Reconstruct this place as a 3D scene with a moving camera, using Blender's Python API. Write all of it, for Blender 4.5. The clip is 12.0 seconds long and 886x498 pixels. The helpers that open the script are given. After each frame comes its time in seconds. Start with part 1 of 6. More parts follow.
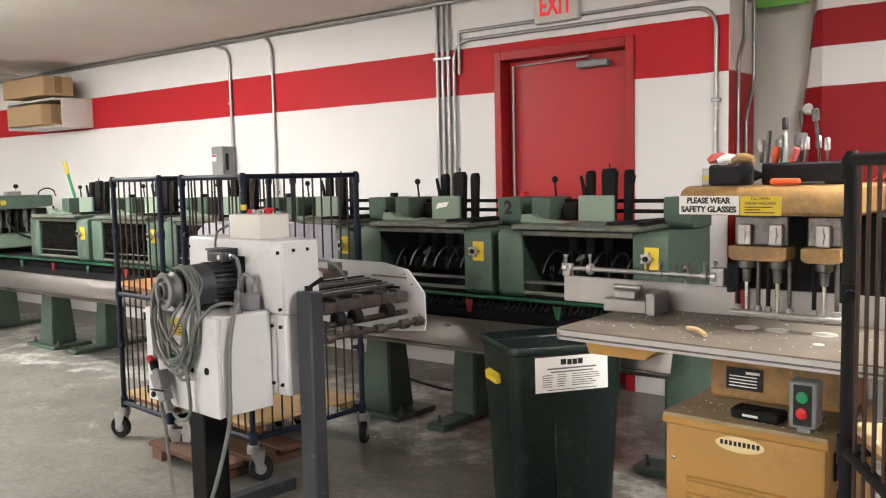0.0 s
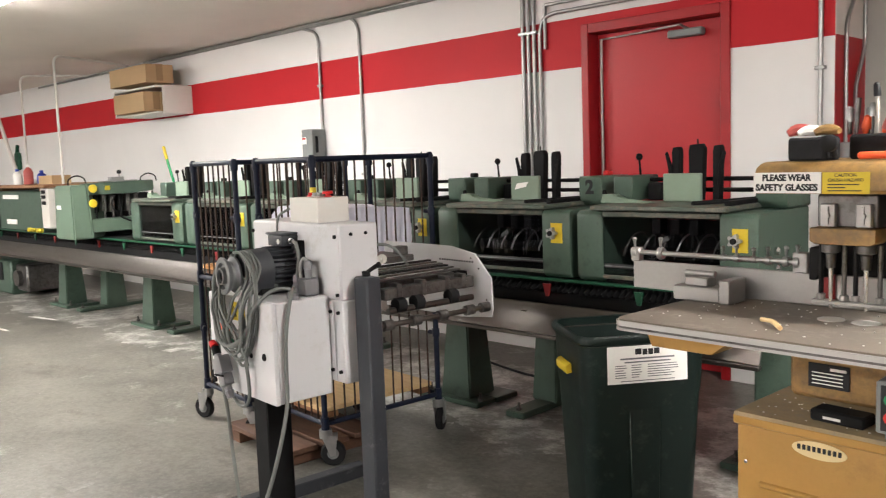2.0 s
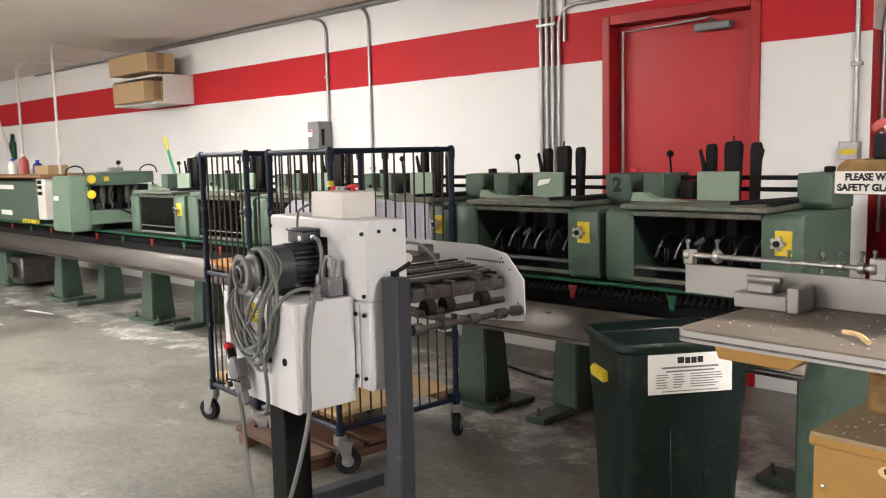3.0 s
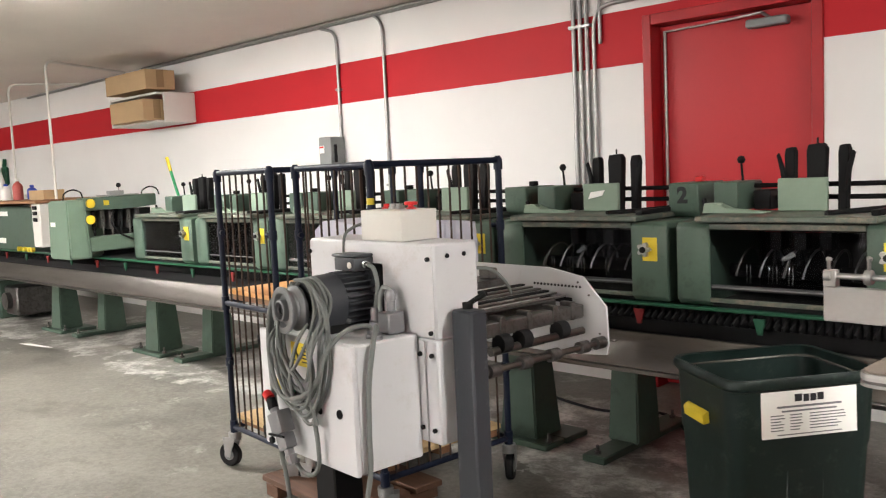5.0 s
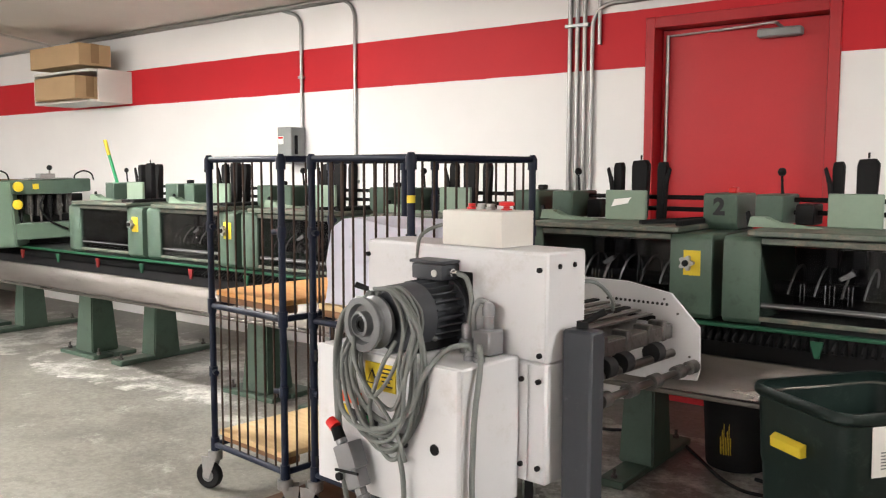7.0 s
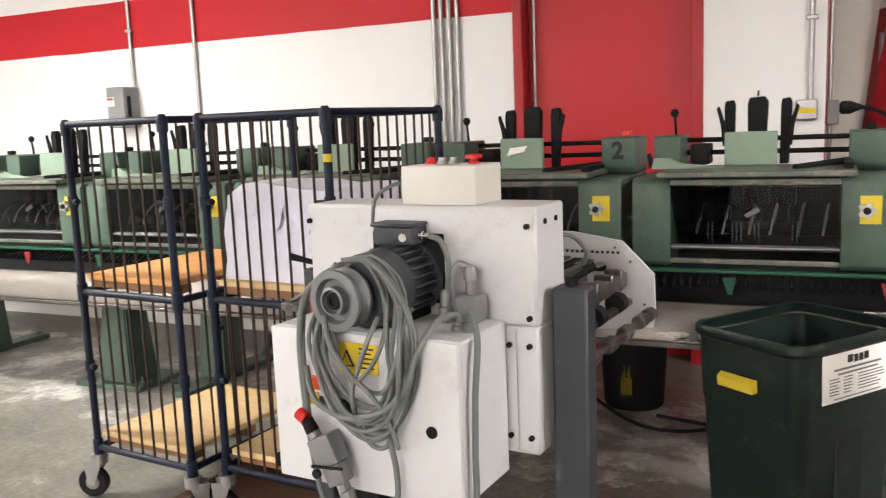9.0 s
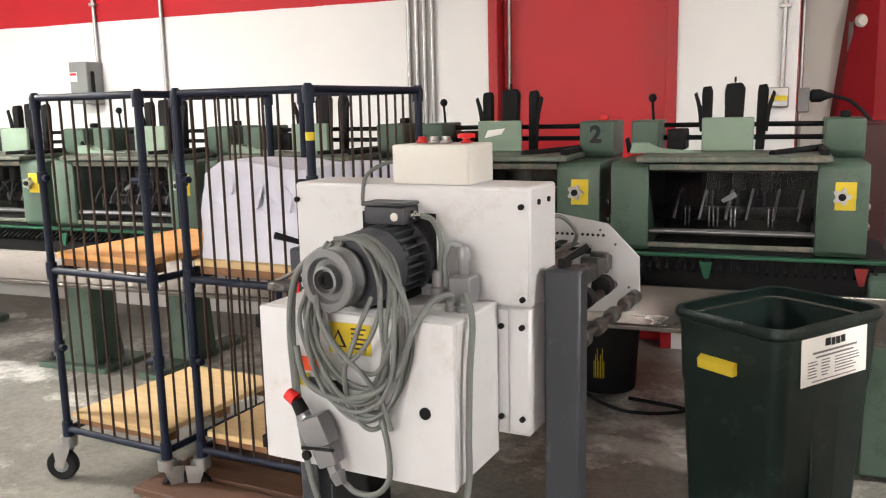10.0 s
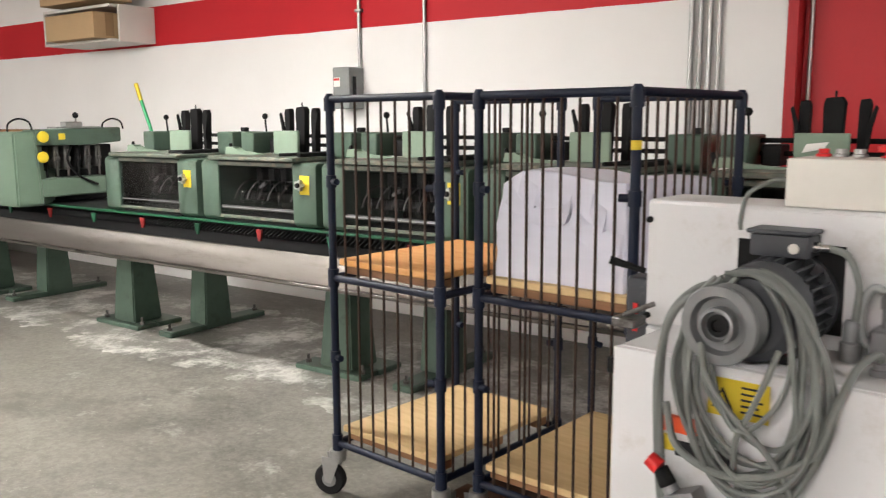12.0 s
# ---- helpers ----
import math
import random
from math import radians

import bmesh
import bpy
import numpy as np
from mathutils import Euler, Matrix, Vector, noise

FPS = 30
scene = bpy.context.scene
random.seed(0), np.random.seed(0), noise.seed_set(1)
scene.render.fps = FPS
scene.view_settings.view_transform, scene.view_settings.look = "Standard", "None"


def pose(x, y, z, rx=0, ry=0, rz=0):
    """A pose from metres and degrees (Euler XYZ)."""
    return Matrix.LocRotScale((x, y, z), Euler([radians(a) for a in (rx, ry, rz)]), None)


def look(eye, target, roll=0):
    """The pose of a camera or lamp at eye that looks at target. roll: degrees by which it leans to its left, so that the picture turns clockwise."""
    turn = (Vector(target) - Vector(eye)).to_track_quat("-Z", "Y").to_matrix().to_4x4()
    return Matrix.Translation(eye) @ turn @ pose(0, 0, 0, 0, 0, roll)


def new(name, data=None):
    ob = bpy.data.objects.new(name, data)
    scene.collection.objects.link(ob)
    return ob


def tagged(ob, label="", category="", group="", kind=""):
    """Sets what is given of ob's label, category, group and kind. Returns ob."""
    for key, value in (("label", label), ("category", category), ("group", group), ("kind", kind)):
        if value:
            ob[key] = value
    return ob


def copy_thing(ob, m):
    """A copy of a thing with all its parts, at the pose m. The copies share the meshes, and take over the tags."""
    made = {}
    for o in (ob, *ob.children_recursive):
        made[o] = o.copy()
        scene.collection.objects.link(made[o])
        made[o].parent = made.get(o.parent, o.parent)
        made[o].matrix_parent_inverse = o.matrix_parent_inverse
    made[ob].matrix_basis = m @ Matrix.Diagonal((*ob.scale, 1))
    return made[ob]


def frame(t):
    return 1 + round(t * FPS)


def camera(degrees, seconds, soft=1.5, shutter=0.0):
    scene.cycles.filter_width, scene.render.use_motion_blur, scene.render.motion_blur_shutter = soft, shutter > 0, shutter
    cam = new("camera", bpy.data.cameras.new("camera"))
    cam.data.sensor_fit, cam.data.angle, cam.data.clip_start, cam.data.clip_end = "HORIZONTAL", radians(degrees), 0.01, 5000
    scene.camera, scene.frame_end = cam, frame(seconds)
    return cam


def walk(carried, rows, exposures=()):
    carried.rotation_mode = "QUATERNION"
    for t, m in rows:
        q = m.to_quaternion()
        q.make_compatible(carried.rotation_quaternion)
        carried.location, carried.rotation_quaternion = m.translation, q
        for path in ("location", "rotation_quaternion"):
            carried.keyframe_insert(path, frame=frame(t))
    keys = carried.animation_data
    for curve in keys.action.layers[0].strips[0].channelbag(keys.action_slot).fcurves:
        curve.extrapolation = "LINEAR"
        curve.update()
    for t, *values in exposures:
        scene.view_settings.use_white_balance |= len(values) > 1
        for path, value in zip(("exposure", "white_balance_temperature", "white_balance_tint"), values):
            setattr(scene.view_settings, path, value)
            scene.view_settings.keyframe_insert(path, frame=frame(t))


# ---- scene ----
cam = camera(55.2, 12.0, 1.15, 0.4)
EXPOSURES = [(0, -0.40), (6, -0.33), (9, -0.24), (11, -0.26), (12, -0.56)]
PATH = [
    (0, (-0.117, 0.018, 1.353), (-1.329, 1.599, 1.182), -1.2),
    (0.5, (-0.109, 0.065, 1.348), (-1.32, 1.646, 1.16), -1.8),
    (1, (-0.104, 0.137, 1.357), (-1.35, 1.686, 1.142), -2.3),
    (1.5, (-0.078, 0.182, 1.354), (-1.394, 1.673, 1.14), -1.9),
    (2, (-0.087, 0.222, 1.347), (-1.488, 1.633, 1.137), -2.1),
    (2.5, (-0.165, 0.244, 1.34), (-1.588, 1.632, 1.126), -1.6),
    (3, (-0.308, 0.263, 1.342), (-1.697, 1.685, 1.122), -1.3),
    (3.2, (-0.371, 0.247, 1.341), (-1.745, 1.683, 1.12), -1.2),
    (5, (-0.755, 0.4, 1.33), (-2.136, 1.836, 1.149), -2.6),
    (5.5, (-0.88, 0.398, 1.334), (-2.284, 1.812, 1.16), -1.8),
    (6, (-1.059, 0.354, 1.33), (-2.388, 1.836, 1.131), -0.7),
    (6.5, (-1.199, 0.314, 1.335), (-2.421, 1.885, 1.14), -0.6),
    (6.7, (-1.255, 0.309, 1.328), (-2.469, 1.889, 1.156), -0.0),
    (8.3, (-1.649, 0.391, 1.326), (-2.661, 2.091, 1.032), -2.3),
    (8.5, (-1.686, 0.356, 1.323), (-2.637, 2.09, 1.028), -2.6),
    (9, (-1.738, 0.303, 1.323), (-2.561, 2.102, 1.029), -2.3),
    (9.5, (-1.773, 0.296, 1.319), (-2.513, 2.127, 1.008), -1.8),
    (10, (-1.808, 0.291, 1.314), (-2.543, 2.121, 0.98), -1.3),
    (10.5, (-1.845, 0.304, 1.314), (-2.609, 2.124, 0.991), 0.0),
    (11, (-1.923, 0.328, 1.308), (-2.797, 2.101, 1.006), 0.4),
    (11.5, (-2.07, 0.394, 1.315), (-3.161, 2.045, 1.026), -1.0),
    (12, (-2.221, 0.421, 1.301), (-3.378, 2.025, 0.999), -0.3),
]
walk(cam, [(t, look(eye, target, roll)) for t, eye, target, roll in PATH], EXPOSURES)

# ---- world: a windowless hall, lit by assumed ceiling lights ----
world = bpy.data.worlds.new("world")
scene.world = world
world.use_nodes = True
world.node_tree.nodes["Background"].inputs[0].default_value = (0.5, 0.5, 0.5, 1)
world.node_tree.nodes["Background"].inputs[1].default_value = 0.02
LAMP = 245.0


# ---- materials ----
def nodes_of(name):
    m = bpy.data.materials.new(name)
    m.use_nodes = True
    t = m.node_tree
    return m, t, t.nodes["Principled BSDF"]


def mapped(t, scale):
    tc, mp = t.nodes.new("ShaderNodeTexCoord"), t.nodes.new("ShaderNodeMapping")
    info, mul = t.nodes.new("ShaderNodeObjectInfo"), t.nodes.new("ShaderNodeMath")
    mul.operation = "MULTIPLY"
    mul.inputs[1].default_value = 37.0
    t.links.new(info.outputs["Random"], mul.inputs[0])
    t.links.new(tc.outputs["Object"], mp.inputs[0])
    t.links.new(mul.outputs[0], mp.inputs["Location"])
    mp.inputs["Scale"].default_value = scale if isinstance(scale, tuple) else (scale,) * 3
    return mp.outputs[0]


def noise_of(t, vec, scale, detail=5, rough=0.6):
    n = t.nodes.new("ShaderNodeTexNoise")
    n.inputs["Scale"].default_value, n.inputs["Detail"].default_value, n.inputs["Roughness"].default_value = scale, detail, rough
    t.links.new(vec, n.inputs["Vector"])
    return n.outputs["Fac"]


def ramp(t, fac, a, b, ca, cb):
    r = t.nodes.new("ShaderNodeValToRGB")
    r.color_ramp.elements[0].position, r.color_ramp.elements[1].position = a, b
    r.color_ramp.elements[0].color, r.color_ramp.elements[1].color = (*ca, 1), (*cb, 1)
    t.links.new(fac, r.inputs[0])
    return r.outputs[0]


def mix(t, fac, a, b, kind="MIX"):
    m = t.nodes.new("ShaderNodeMix")
    m.data_type, m.blend_type = "RGBA", kind
    if isinstance(fac, float):
        m.inputs[0].default_value = fac
    else:
        t.links.new(fac, m.inputs[0])
    for sock, v in ((m.inputs[6], a), (m.inputs[7], b)):
        if isinstance(v, tuple):
            sock.default_value = (*v, 1)
        else:
            t.links.new(v, sock)
    return m.outputs[2]


def bump_of(t, b, height, strength, distance=0.002):
    n = t.nodes.new("ShaderNodeBump")
    n.inputs["Strength"].default_value, n.inputs["Distance"].default_value = strength, distance
    t.links.new(height, n.inputs["Height"])
    t.links.new(n.outputs[0], b.inputs["Normal"])


def mat(name, col, rough=0.5, metal=0.0, var=0.18, wear=None, wear_amt=0.0, scale=6.0, bump=0.08, grain=90.0, stretch=(1, 1, 1)):
    """Colour with broad and fine variation, an optional wear colour in patches, and a fine relief."""
    m, t, b = nodes_of(name)
    v = mapped(t, stretch)
    big, fine = noise_of(t, v, scale, 4), noise_of(t, v, grain, 3)
    dark = tuple(c * (1 - var) for c in col)
    light = tuple(min(1, c * (1 + var * 0.6)) for c in col)
    c = ramp(t, big, 0.3, 0.7, dark, light)
    c = mix(t, 0.25, c, ramp(t, fine, 0.3, 0.7, dark, light))
    if wear:
        c = mix(t, ramp(t, noise_of(t, v, scale * 2.3, 8, 0.75), 0.62 - 0.25 * wear_amt, 0.72, (0, 0, 0), (1, 1, 1)), c, wear)
    t.links.new(c, b.inputs["Base Color"])
    r = t.nodes.new("ShaderNodeMapRange")
    r.inputs[3].default_value, r.inputs[4].default_value = max(0.03, rough - 0.1), min(1, rough + 0.12)
    t.links.new(big, r.inputs[0])
    t.links.new(r.outputs[0], b.inputs["Roughness"])
    b.inputs["Metallic"].default_value = metal
    b.inputs["Specular IOR Level"].default_value = 0.3
    if bump:
        bump_of(t, b, fine, bump)
    return m


def wood(name, col, dark):
    m, t, b = nodes_of(name)
    v = mapped(t, (1.5, 14, 14))
    g = noise_of(t, v, 3.0, 8, 0.65)
    c = ramp(t, g, 0.32, 0.68, dark, col)
    c = mix(t, 0.35, c, ramp(t, noise_of(t, mapped(t, 3.0), 2.0, 4), 0.3, 0.75, dark, col))
    t.links.new(c, b.inputs["Base Color"])
    b.inputs["Roughness"].default_value = 0.65
    bump_of(t, b, g, 0.25)
    return m


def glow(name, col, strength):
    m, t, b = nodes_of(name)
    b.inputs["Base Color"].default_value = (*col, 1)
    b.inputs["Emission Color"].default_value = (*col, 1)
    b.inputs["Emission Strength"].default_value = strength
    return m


def clear(name, tint, gloss=0.06):
    """A thin acrylic pane: see-through, with a Fresnel sheen."""
    m, t, b = nodes_of(name)
    out = t.nodes["Material Output"]
    tr, gl, mx, fr = (t.nodes.new("ShaderNode" + k) for k in ("BsdfTransparent", "BsdfGlossy", "MixShader", "Fresnel"))
    tr.inputs[0].default_value = (*tint, 1)
    gl.inputs["Roughness"].default_value = gloss
    fr.inputs[0].default_value = 1.22
    t.links.new(fr.outputs[0], mx.inputs[0])
    t.links.new(tr.outputs[0], mx.inputs[1])
    t.links.new(gl.outputs[0], mx.inputs[2])
    t.links.new(mx.outputs[0], out.inputs[0])
    return m


def striped(name, bands, base, red):
    """Wall paint: bands of red, by height, over a white or red ground, with roller marks and scuffs."""
    m, t, b = nodes_of(name)
    geo, sep = t.nodes.new("ShaderNodeNewGeometry"), t.nodes.new("ShaderNodeSeparateXYZ")
    t.links.new(geo.outputs["Position"], sep.inputs[0])
    v = mapped(t, 1.0)
    wob = t.nodes.new("ShaderNodeMath")
    wob.operation = "MULTIPLY_ADD"
    wob.inputs[1].default_value, wob.inputs[2].default_value = 0.010, -0.005
    t.links.new(noise_of(t, v, 5.0, 3), wob.inputs[0])
    zz = t.nodes.new("ShaderNodeMath")
    t.links.new(sep.outputs[2], zz.inputs[0])
    t.links.new(wob.outputs[0], zz.inputs[1])
    big, fine = noise_of(t, v, 0.9, 5), noise_of(t, v, 45.0, 4)
    c = ramp(t, big, 0.3, 0.7, tuple(k * 0.93 for k in base), base)
    reds = ramp(t, big, 0.3, 0.7, tuple(k * 0.88 for k in red), red)
    for lo, hi in bands:
        f = t.nodes.new("ShaderNodeMath")
        f.operation = "COMPARE"
        f.inputs[1].default_value, f.inputs[2].default_value = (lo + hi) / 2, (hi - lo) / 2
        t.links.new(zz.outputs[0], f.inputs[0])
        c = mix(t, f.outputs[0], c, reds)
    scuff = ramp(t, noise_of(t, v, 7.0, 10, 0.8), 0.70, 0.80, (0, 0, 0), (0.5, 0.5, 0.5))
    c = mix(t, scuff, c, (0.42, 0.38, 0.33))
    t.links.new(c, b.inputs["Base Color"])
    b.inputs["Roughness"].default_value = 0.55
    b.inputs["Specular IOR Level"].default_value = 0.2
    bump_of(t, b, fine, 0.18)
    return m


def concrete(name):
    m, t, b = nodes_of(name)
    v = mapped(t, 1.0)
    big, mid, fine = noise_of(t, v, 0.55, 6, 0.65), noise_of(t, v, 2.6, 8, 0.7), noise_of(t, v, 40.0, 6, 0.7)
    c = ramp(t, big, 0.32, 0.68, (0.065, 0.061, 0.053), (0.20, 0.190, 0.166))
    c = mix(t, 0.45, c, ramp(t, mid, 0.38, 0.62, (0.058, 0.054, 0.046), (0.25, 0.238, 0.208)))
    c = mix(t, 0.18, c, ramp(t, fine, 0.4, 0.6, (0.035, 0.032, 0.028), (0.34, 0.325, 0.295)))
    dust = ramp(t, noise_of(t, v, 1.7, 12, 0.8), 0.57, 0.66, (0, 0, 0), (0.8, 0.8, 0.8))
    c = mix(t, dust, c, (0.40, 0.388, 0.36))
    stain = ramp(t, noise_of(t, mapped(t, (1.0, 2.2, 1.0)), 1.1, 9, 0.75), 0.54, 0.66, (0, 0, 0), (0.8, 0.8, 0.8))
    c = mix(t, stain, c, (0.075, 0.07, 0.06))
    # pale patches under the gathering line: paper dust plus the wall's glare, painted in
    geo, sep, band = t.nodes.new("ShaderNodeNewGeometry"), t.nodes.new("ShaderNodeSeparateXYZ"), t.nodes.new("ShaderNodeMath")
    t.links.new(geo.outputs["Position"], sep.inputs[0])
    band.operation = "COMPARE"
    band.inputs[1].default_value, band.inputs[2].default_value = 3.75, 0.55
    wav = t.nodes.new("ShaderNodeMath")
    wav.operation = "MULTIPLY_ADD"
    wav.inputs[1].default_value = 0.8
    t.links.new(noise_of(t, v, 2.2, 6), wav.inputs[0])
    t.links.new(sep.outputs[1], wav.inputs[2])
    wav2 = t.nodes.new("ShaderNodeMath")
    wav2.operation = "SUBTRACT"
    wav2.inputs[1].default_value = 0.4
    t.links.new(wav.outputs[0], wav2.inputs[0])
    t.links.new(wav2.outputs[0], band.inputs[0])
    dust_glare = ramp(t, noise_of(t, v, 3.4, 10, 0.75), 0.48, 0.62, (0, 0, 0), (0.85, 0.85, 0.85))
    amt = mix(t, 1.0, dust_glare, band.outputs[0], "MULTIPLY")
    c = mix(t, amt, c, (0.56, 0.55, 0.52))
    grit = ramp(t, noise_of(t, v, 120.0, 3, 0.6), 0.68, 0.74, (0, 0, 0), (0.6, 0.6, 0.6))
    c = mix(t, grit, c, (0.6, 0.58, 0.54))
    t.links.new(c, b.inputs["Base Color"])
    r = t.nodes.new("ShaderNodeMapRange")
    r.inputs[3].default_value, r.inputs[4].default_value = 0.24, 0.60
    t.links.new(mid, r.inputs[0])
    t.links.new(r.outputs[0], b.inputs["Roughness"])
    bump_of(t, b, fine, 0.12, 0.003)
    return m


RED = (0.50, 0.016, 0.024)
WHITE = (0.80, 0.79, 0.78)
M_WALL = striped("striped_wall_paint", [(1.907, 2.222)], WHITE, RED)
# partition red set below RED: its shade is put into the colour
M_WALL2 = striped("striped_shaded_partition", [(-1.0, 1.825), (2.05, 2.26)], WHITE, (0.30, 0.012, 0.018))
M_PLAIN = mat("plain_wall_paint", (0.62, 0.59, 0.54), 0.55, var=0.08, scale=1.2, bump=0.15)
# for the unseen west wall: dark, so the trough mirrors less
M_FAR = mat("darkened_unseen_wall", (0.24, 0.22, 0.20), 0.6, var=0.1, scale=1.2, bump=0.15)
M_CEIL = mat("ceiling_paint", (0.72, 0.67, 0.61), 0.8, var=0.10, scale=0.8, bump=0.3)
M_FLOOR = concrete("worn_concrete")
M_RED = mat("red_door_paint", (0.44, 0.016, 0.022), 0.38, var=0.10, scale=1.5, bump=0.05)
M_REDD = mat("red_jamb_paint", (0.36, 0.015, 0.02), 0.4, var=0.12, scale=3)
M_GALV = mat("galvanised_steel", (0.36, 0.36, 0.355), 0.38, 0.85, var=0.15, scale=25)
M_GREYPAINT = mat("grey_box_paint", (0.22, 0.23, 0.23), 0.45, var=0.12)
M_GREEN = mat("machine_green_paint", (0.062, 0.098, 0.074), 0.42, var=0.16, wear=(0.040, 0.060, 0.047), wear_amt=0.35, scale=5)
M_GREENL = mat("light_green_paint", (0.19, 0.255, 0.195), 0.45, var=0.10, scale=6)
M_GREENM = mat("mid_green_paint", (0.115, 0.17, 0.125), 0.45, var=0.14, scale=5)
M_LID = mat("worn_green_lid", (0.095, 0.115, 0.095), 0.42, 0.25, var=0.2, wear=(0.24, 0.19, 0.15), wear_amt=0.55, scale=7)
M_GREENB = mat("bright_green_rail", (0.008, 0.065, 0.032), 0.5, var=0.2)
# near-black, mostly for enclosed parts: the darkness inside is put into the colour
M_DARK = mat("darkened_interior", (0.010, 0.010, 0.011), 0.6, var=0.3, scale=12)
M_BLACK = mat("black_steel", (0.005, 0.005, 0.0055), 0.75, var=0.3, scale=10)
M_RUBBER = mat("black_rubber", (0.010, 0.010, 0.011), 0.75, var=0.25)
M_STEEL = mat("brushed_stainless", (0.125, 0.114, 0.104), 0.30, 0.9, var=0.14, scale=2.0, stretch=(1, 6, 6), wear=(0.09, 0.078, 0.068), wear_amt=0.4)
M_CHROME = mat("bright_metal", (0.68, 0.68, 0.68), 0.2, 1.0, var=0.1)
M_IRON = mat("oily_machine_steel", (0.13, 0.125, 0.12), 0.4, 0.75, var=0.4, scale=15, wear=(0.04, 0.03, 0.025), wear_amt=0.5)
M_PANE = clear("smoked_acrylic", (0.68, 0.68, 0.695))
M_CLEAR = clear("clear_acrylic", (0.88, 0.9, 0.9))
M_YELLOW = mat("yellow_label", (0.60, 0.45, 0.03), 0.5, var=0.06)
M_LABELW = mat("white_label", (0.80, 0.79, 0.76), 0.5, var=0.04)
M_INK = mat("black_ink", (0.015, 0.015, 0.017), 0.6, var=0.0, bump=0)
M_INKG = mat("grey_ink", (0.16, 0.16, 0.17), 0.6, var=0.0, bump=0)
M_REDTAB = mat("red_tab", (0.17, 0.010, 0.010), 0.5, var=0.25)
M_REDPL = mat("red_plastic", (0.55, 0.02, 0.02), 0.35, var=0.05)
M_WPAINT = mat("white_enamel", (0.58, 0.58, 0.595), 0.42, var=0.05, scale=3, bump=0.06, grain=200, wear=(0.47, 0.455, 0.44), wear_amt=0.25)
M_IVORY = mat("ivory_plastic", (0.62, 0.605, 0.565), 0.45, var=0.05, scale=5)
M_POST = mat("grey_post_paint", (0.036, 0.039, 0.046), 0.42, var=0.15, wear=(0.13, 0.13, 0.135), wear_amt=0.2)
M_MOTOR = mat("motor_grey_paint", (0.042, 0.045, 0.052), 0.45, var=0.15, scale=9)
M_PULLEY = mat("cast_pulley", (0.17, 0.175, 0.18), 0.42, 0.5, var=0.12, scale=14)
M_CABLE = mat("grey_cable", (0.14, 0.15, 0.142), 0.55, var=0.14, scale=9, bump=0)
M_PLUG = mat("grey_plug", (0.21, 0.21, 0.22), 0.38, 0.4, var=0.1)
M_NAVY = mat("navy_pipe_paint", (0.005, 0.009, 0.024), 0.5, var=0.25, scale=14, wear=(0.010, 0.012, 0.02), wear_amt=0.5)
M_BAR = mat("rusty_bar", (0.045, 0.026, 0.018), 0.55, 0.35, var=0.4, scale=10, wear=(0.02, 0.018, 0.02), wear_amt=0.55)
M_DECK = wood("pale_plywood", (0.68, 0.50, 0.27), (0.50, 0.34, 0.16))
M_DECKO = wood("orange_plywood", (0.76, 0.44, 0.18), (0.58, 0.24, 0.06))
M_BATTEN = wood("brown_batten", (0.30, 0.15, 0.07), (0.17, 0.08, 0.035))
M_PALLET = wood("reddish_wood", (0.12, 0.055, 0.03), (0.06, 0.028, 0.015))
M_PAPER = mat("white_paper", (0.70, 0.70, 0.80), 0.7, var=0.05, scale=4, bump=0.2, grain=160, stretch=(0.3, 0.3, 6))
M_BIN = mat("dark_green_plastic", (0.007, 0.015, 0.013), 0.42, var=0.25, scale=6, wear=(0.03, 0.045, 0.04), wear_amt=0.25, bump=0.15)
M_OCHRE = mat("ochre_enamel", (0.39, 0.215, 0.055), 0.42, var=0.12, scale=3, wear=(0.28, 0.15, 0.04), wear_amt=0.3)
M_OCHRED = mat("worn_ochre", (0.30, 0.175, 0.06), 0.5, var=0.3, scale=8, wear=(0.12, 0.085, 0.05), wear_amt=0.8)
M_DUSTY = mat("dusty_metal_top", (0.165, 0.14, 0.115), 0.55, 0.15, var=0.25, scale=6, wear=(0.25, 0.22, 0.19), wear_amt=0.4)
M_ALU = mat("aluminium_edge", (0.42, 0.41, 0.40), 0.4, 0.8, var=0.1)
M_PLATE = mat("ground_steel_plate", (0.32, 0.31, 0.30), 0.38, 0.6, var=0.12, scale=4)
M_FOAM = mat("black_foam", (0.016, 0.016, 0.018), 0.95, var=0.3, scale=30, bump=0.6)
M_CARD = mat("cardboard", (0.42, 0.29, 0.16), 0.75, var=0.08, scale=4)
M_TAPE = mat("brown_tape", (0.27, 0.175, 0.09), 0.35, var=0.1)
M_GREENH = mat("green_plastic", (0.02, 0.26, 0.10), 0.4, var=0.1)
M_BLUE = mat("blue_plastic", (0.03, 0.07, 0.42), 0.4, var=0.1)
M_ORANGE = mat("orange_plastic", (0.75, 0.10, 0.03), 0.4, var=0.08)
M_MAROON = mat("maroon_panel", (0.050, 0.018, 0.018), 0.4, var=0.2)
for m_ in (M_DARK, M_BLACK, M_RUBBER, M_NAVY):
    m_.node_tree.nodes["Principled BSDF"].inputs["Specular IOR Level"].default_value = 0.22
M_EXIT = glow("lit_red_letters", (0.75, 0.02, 0.02), 0.55)
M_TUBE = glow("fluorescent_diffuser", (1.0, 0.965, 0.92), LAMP)


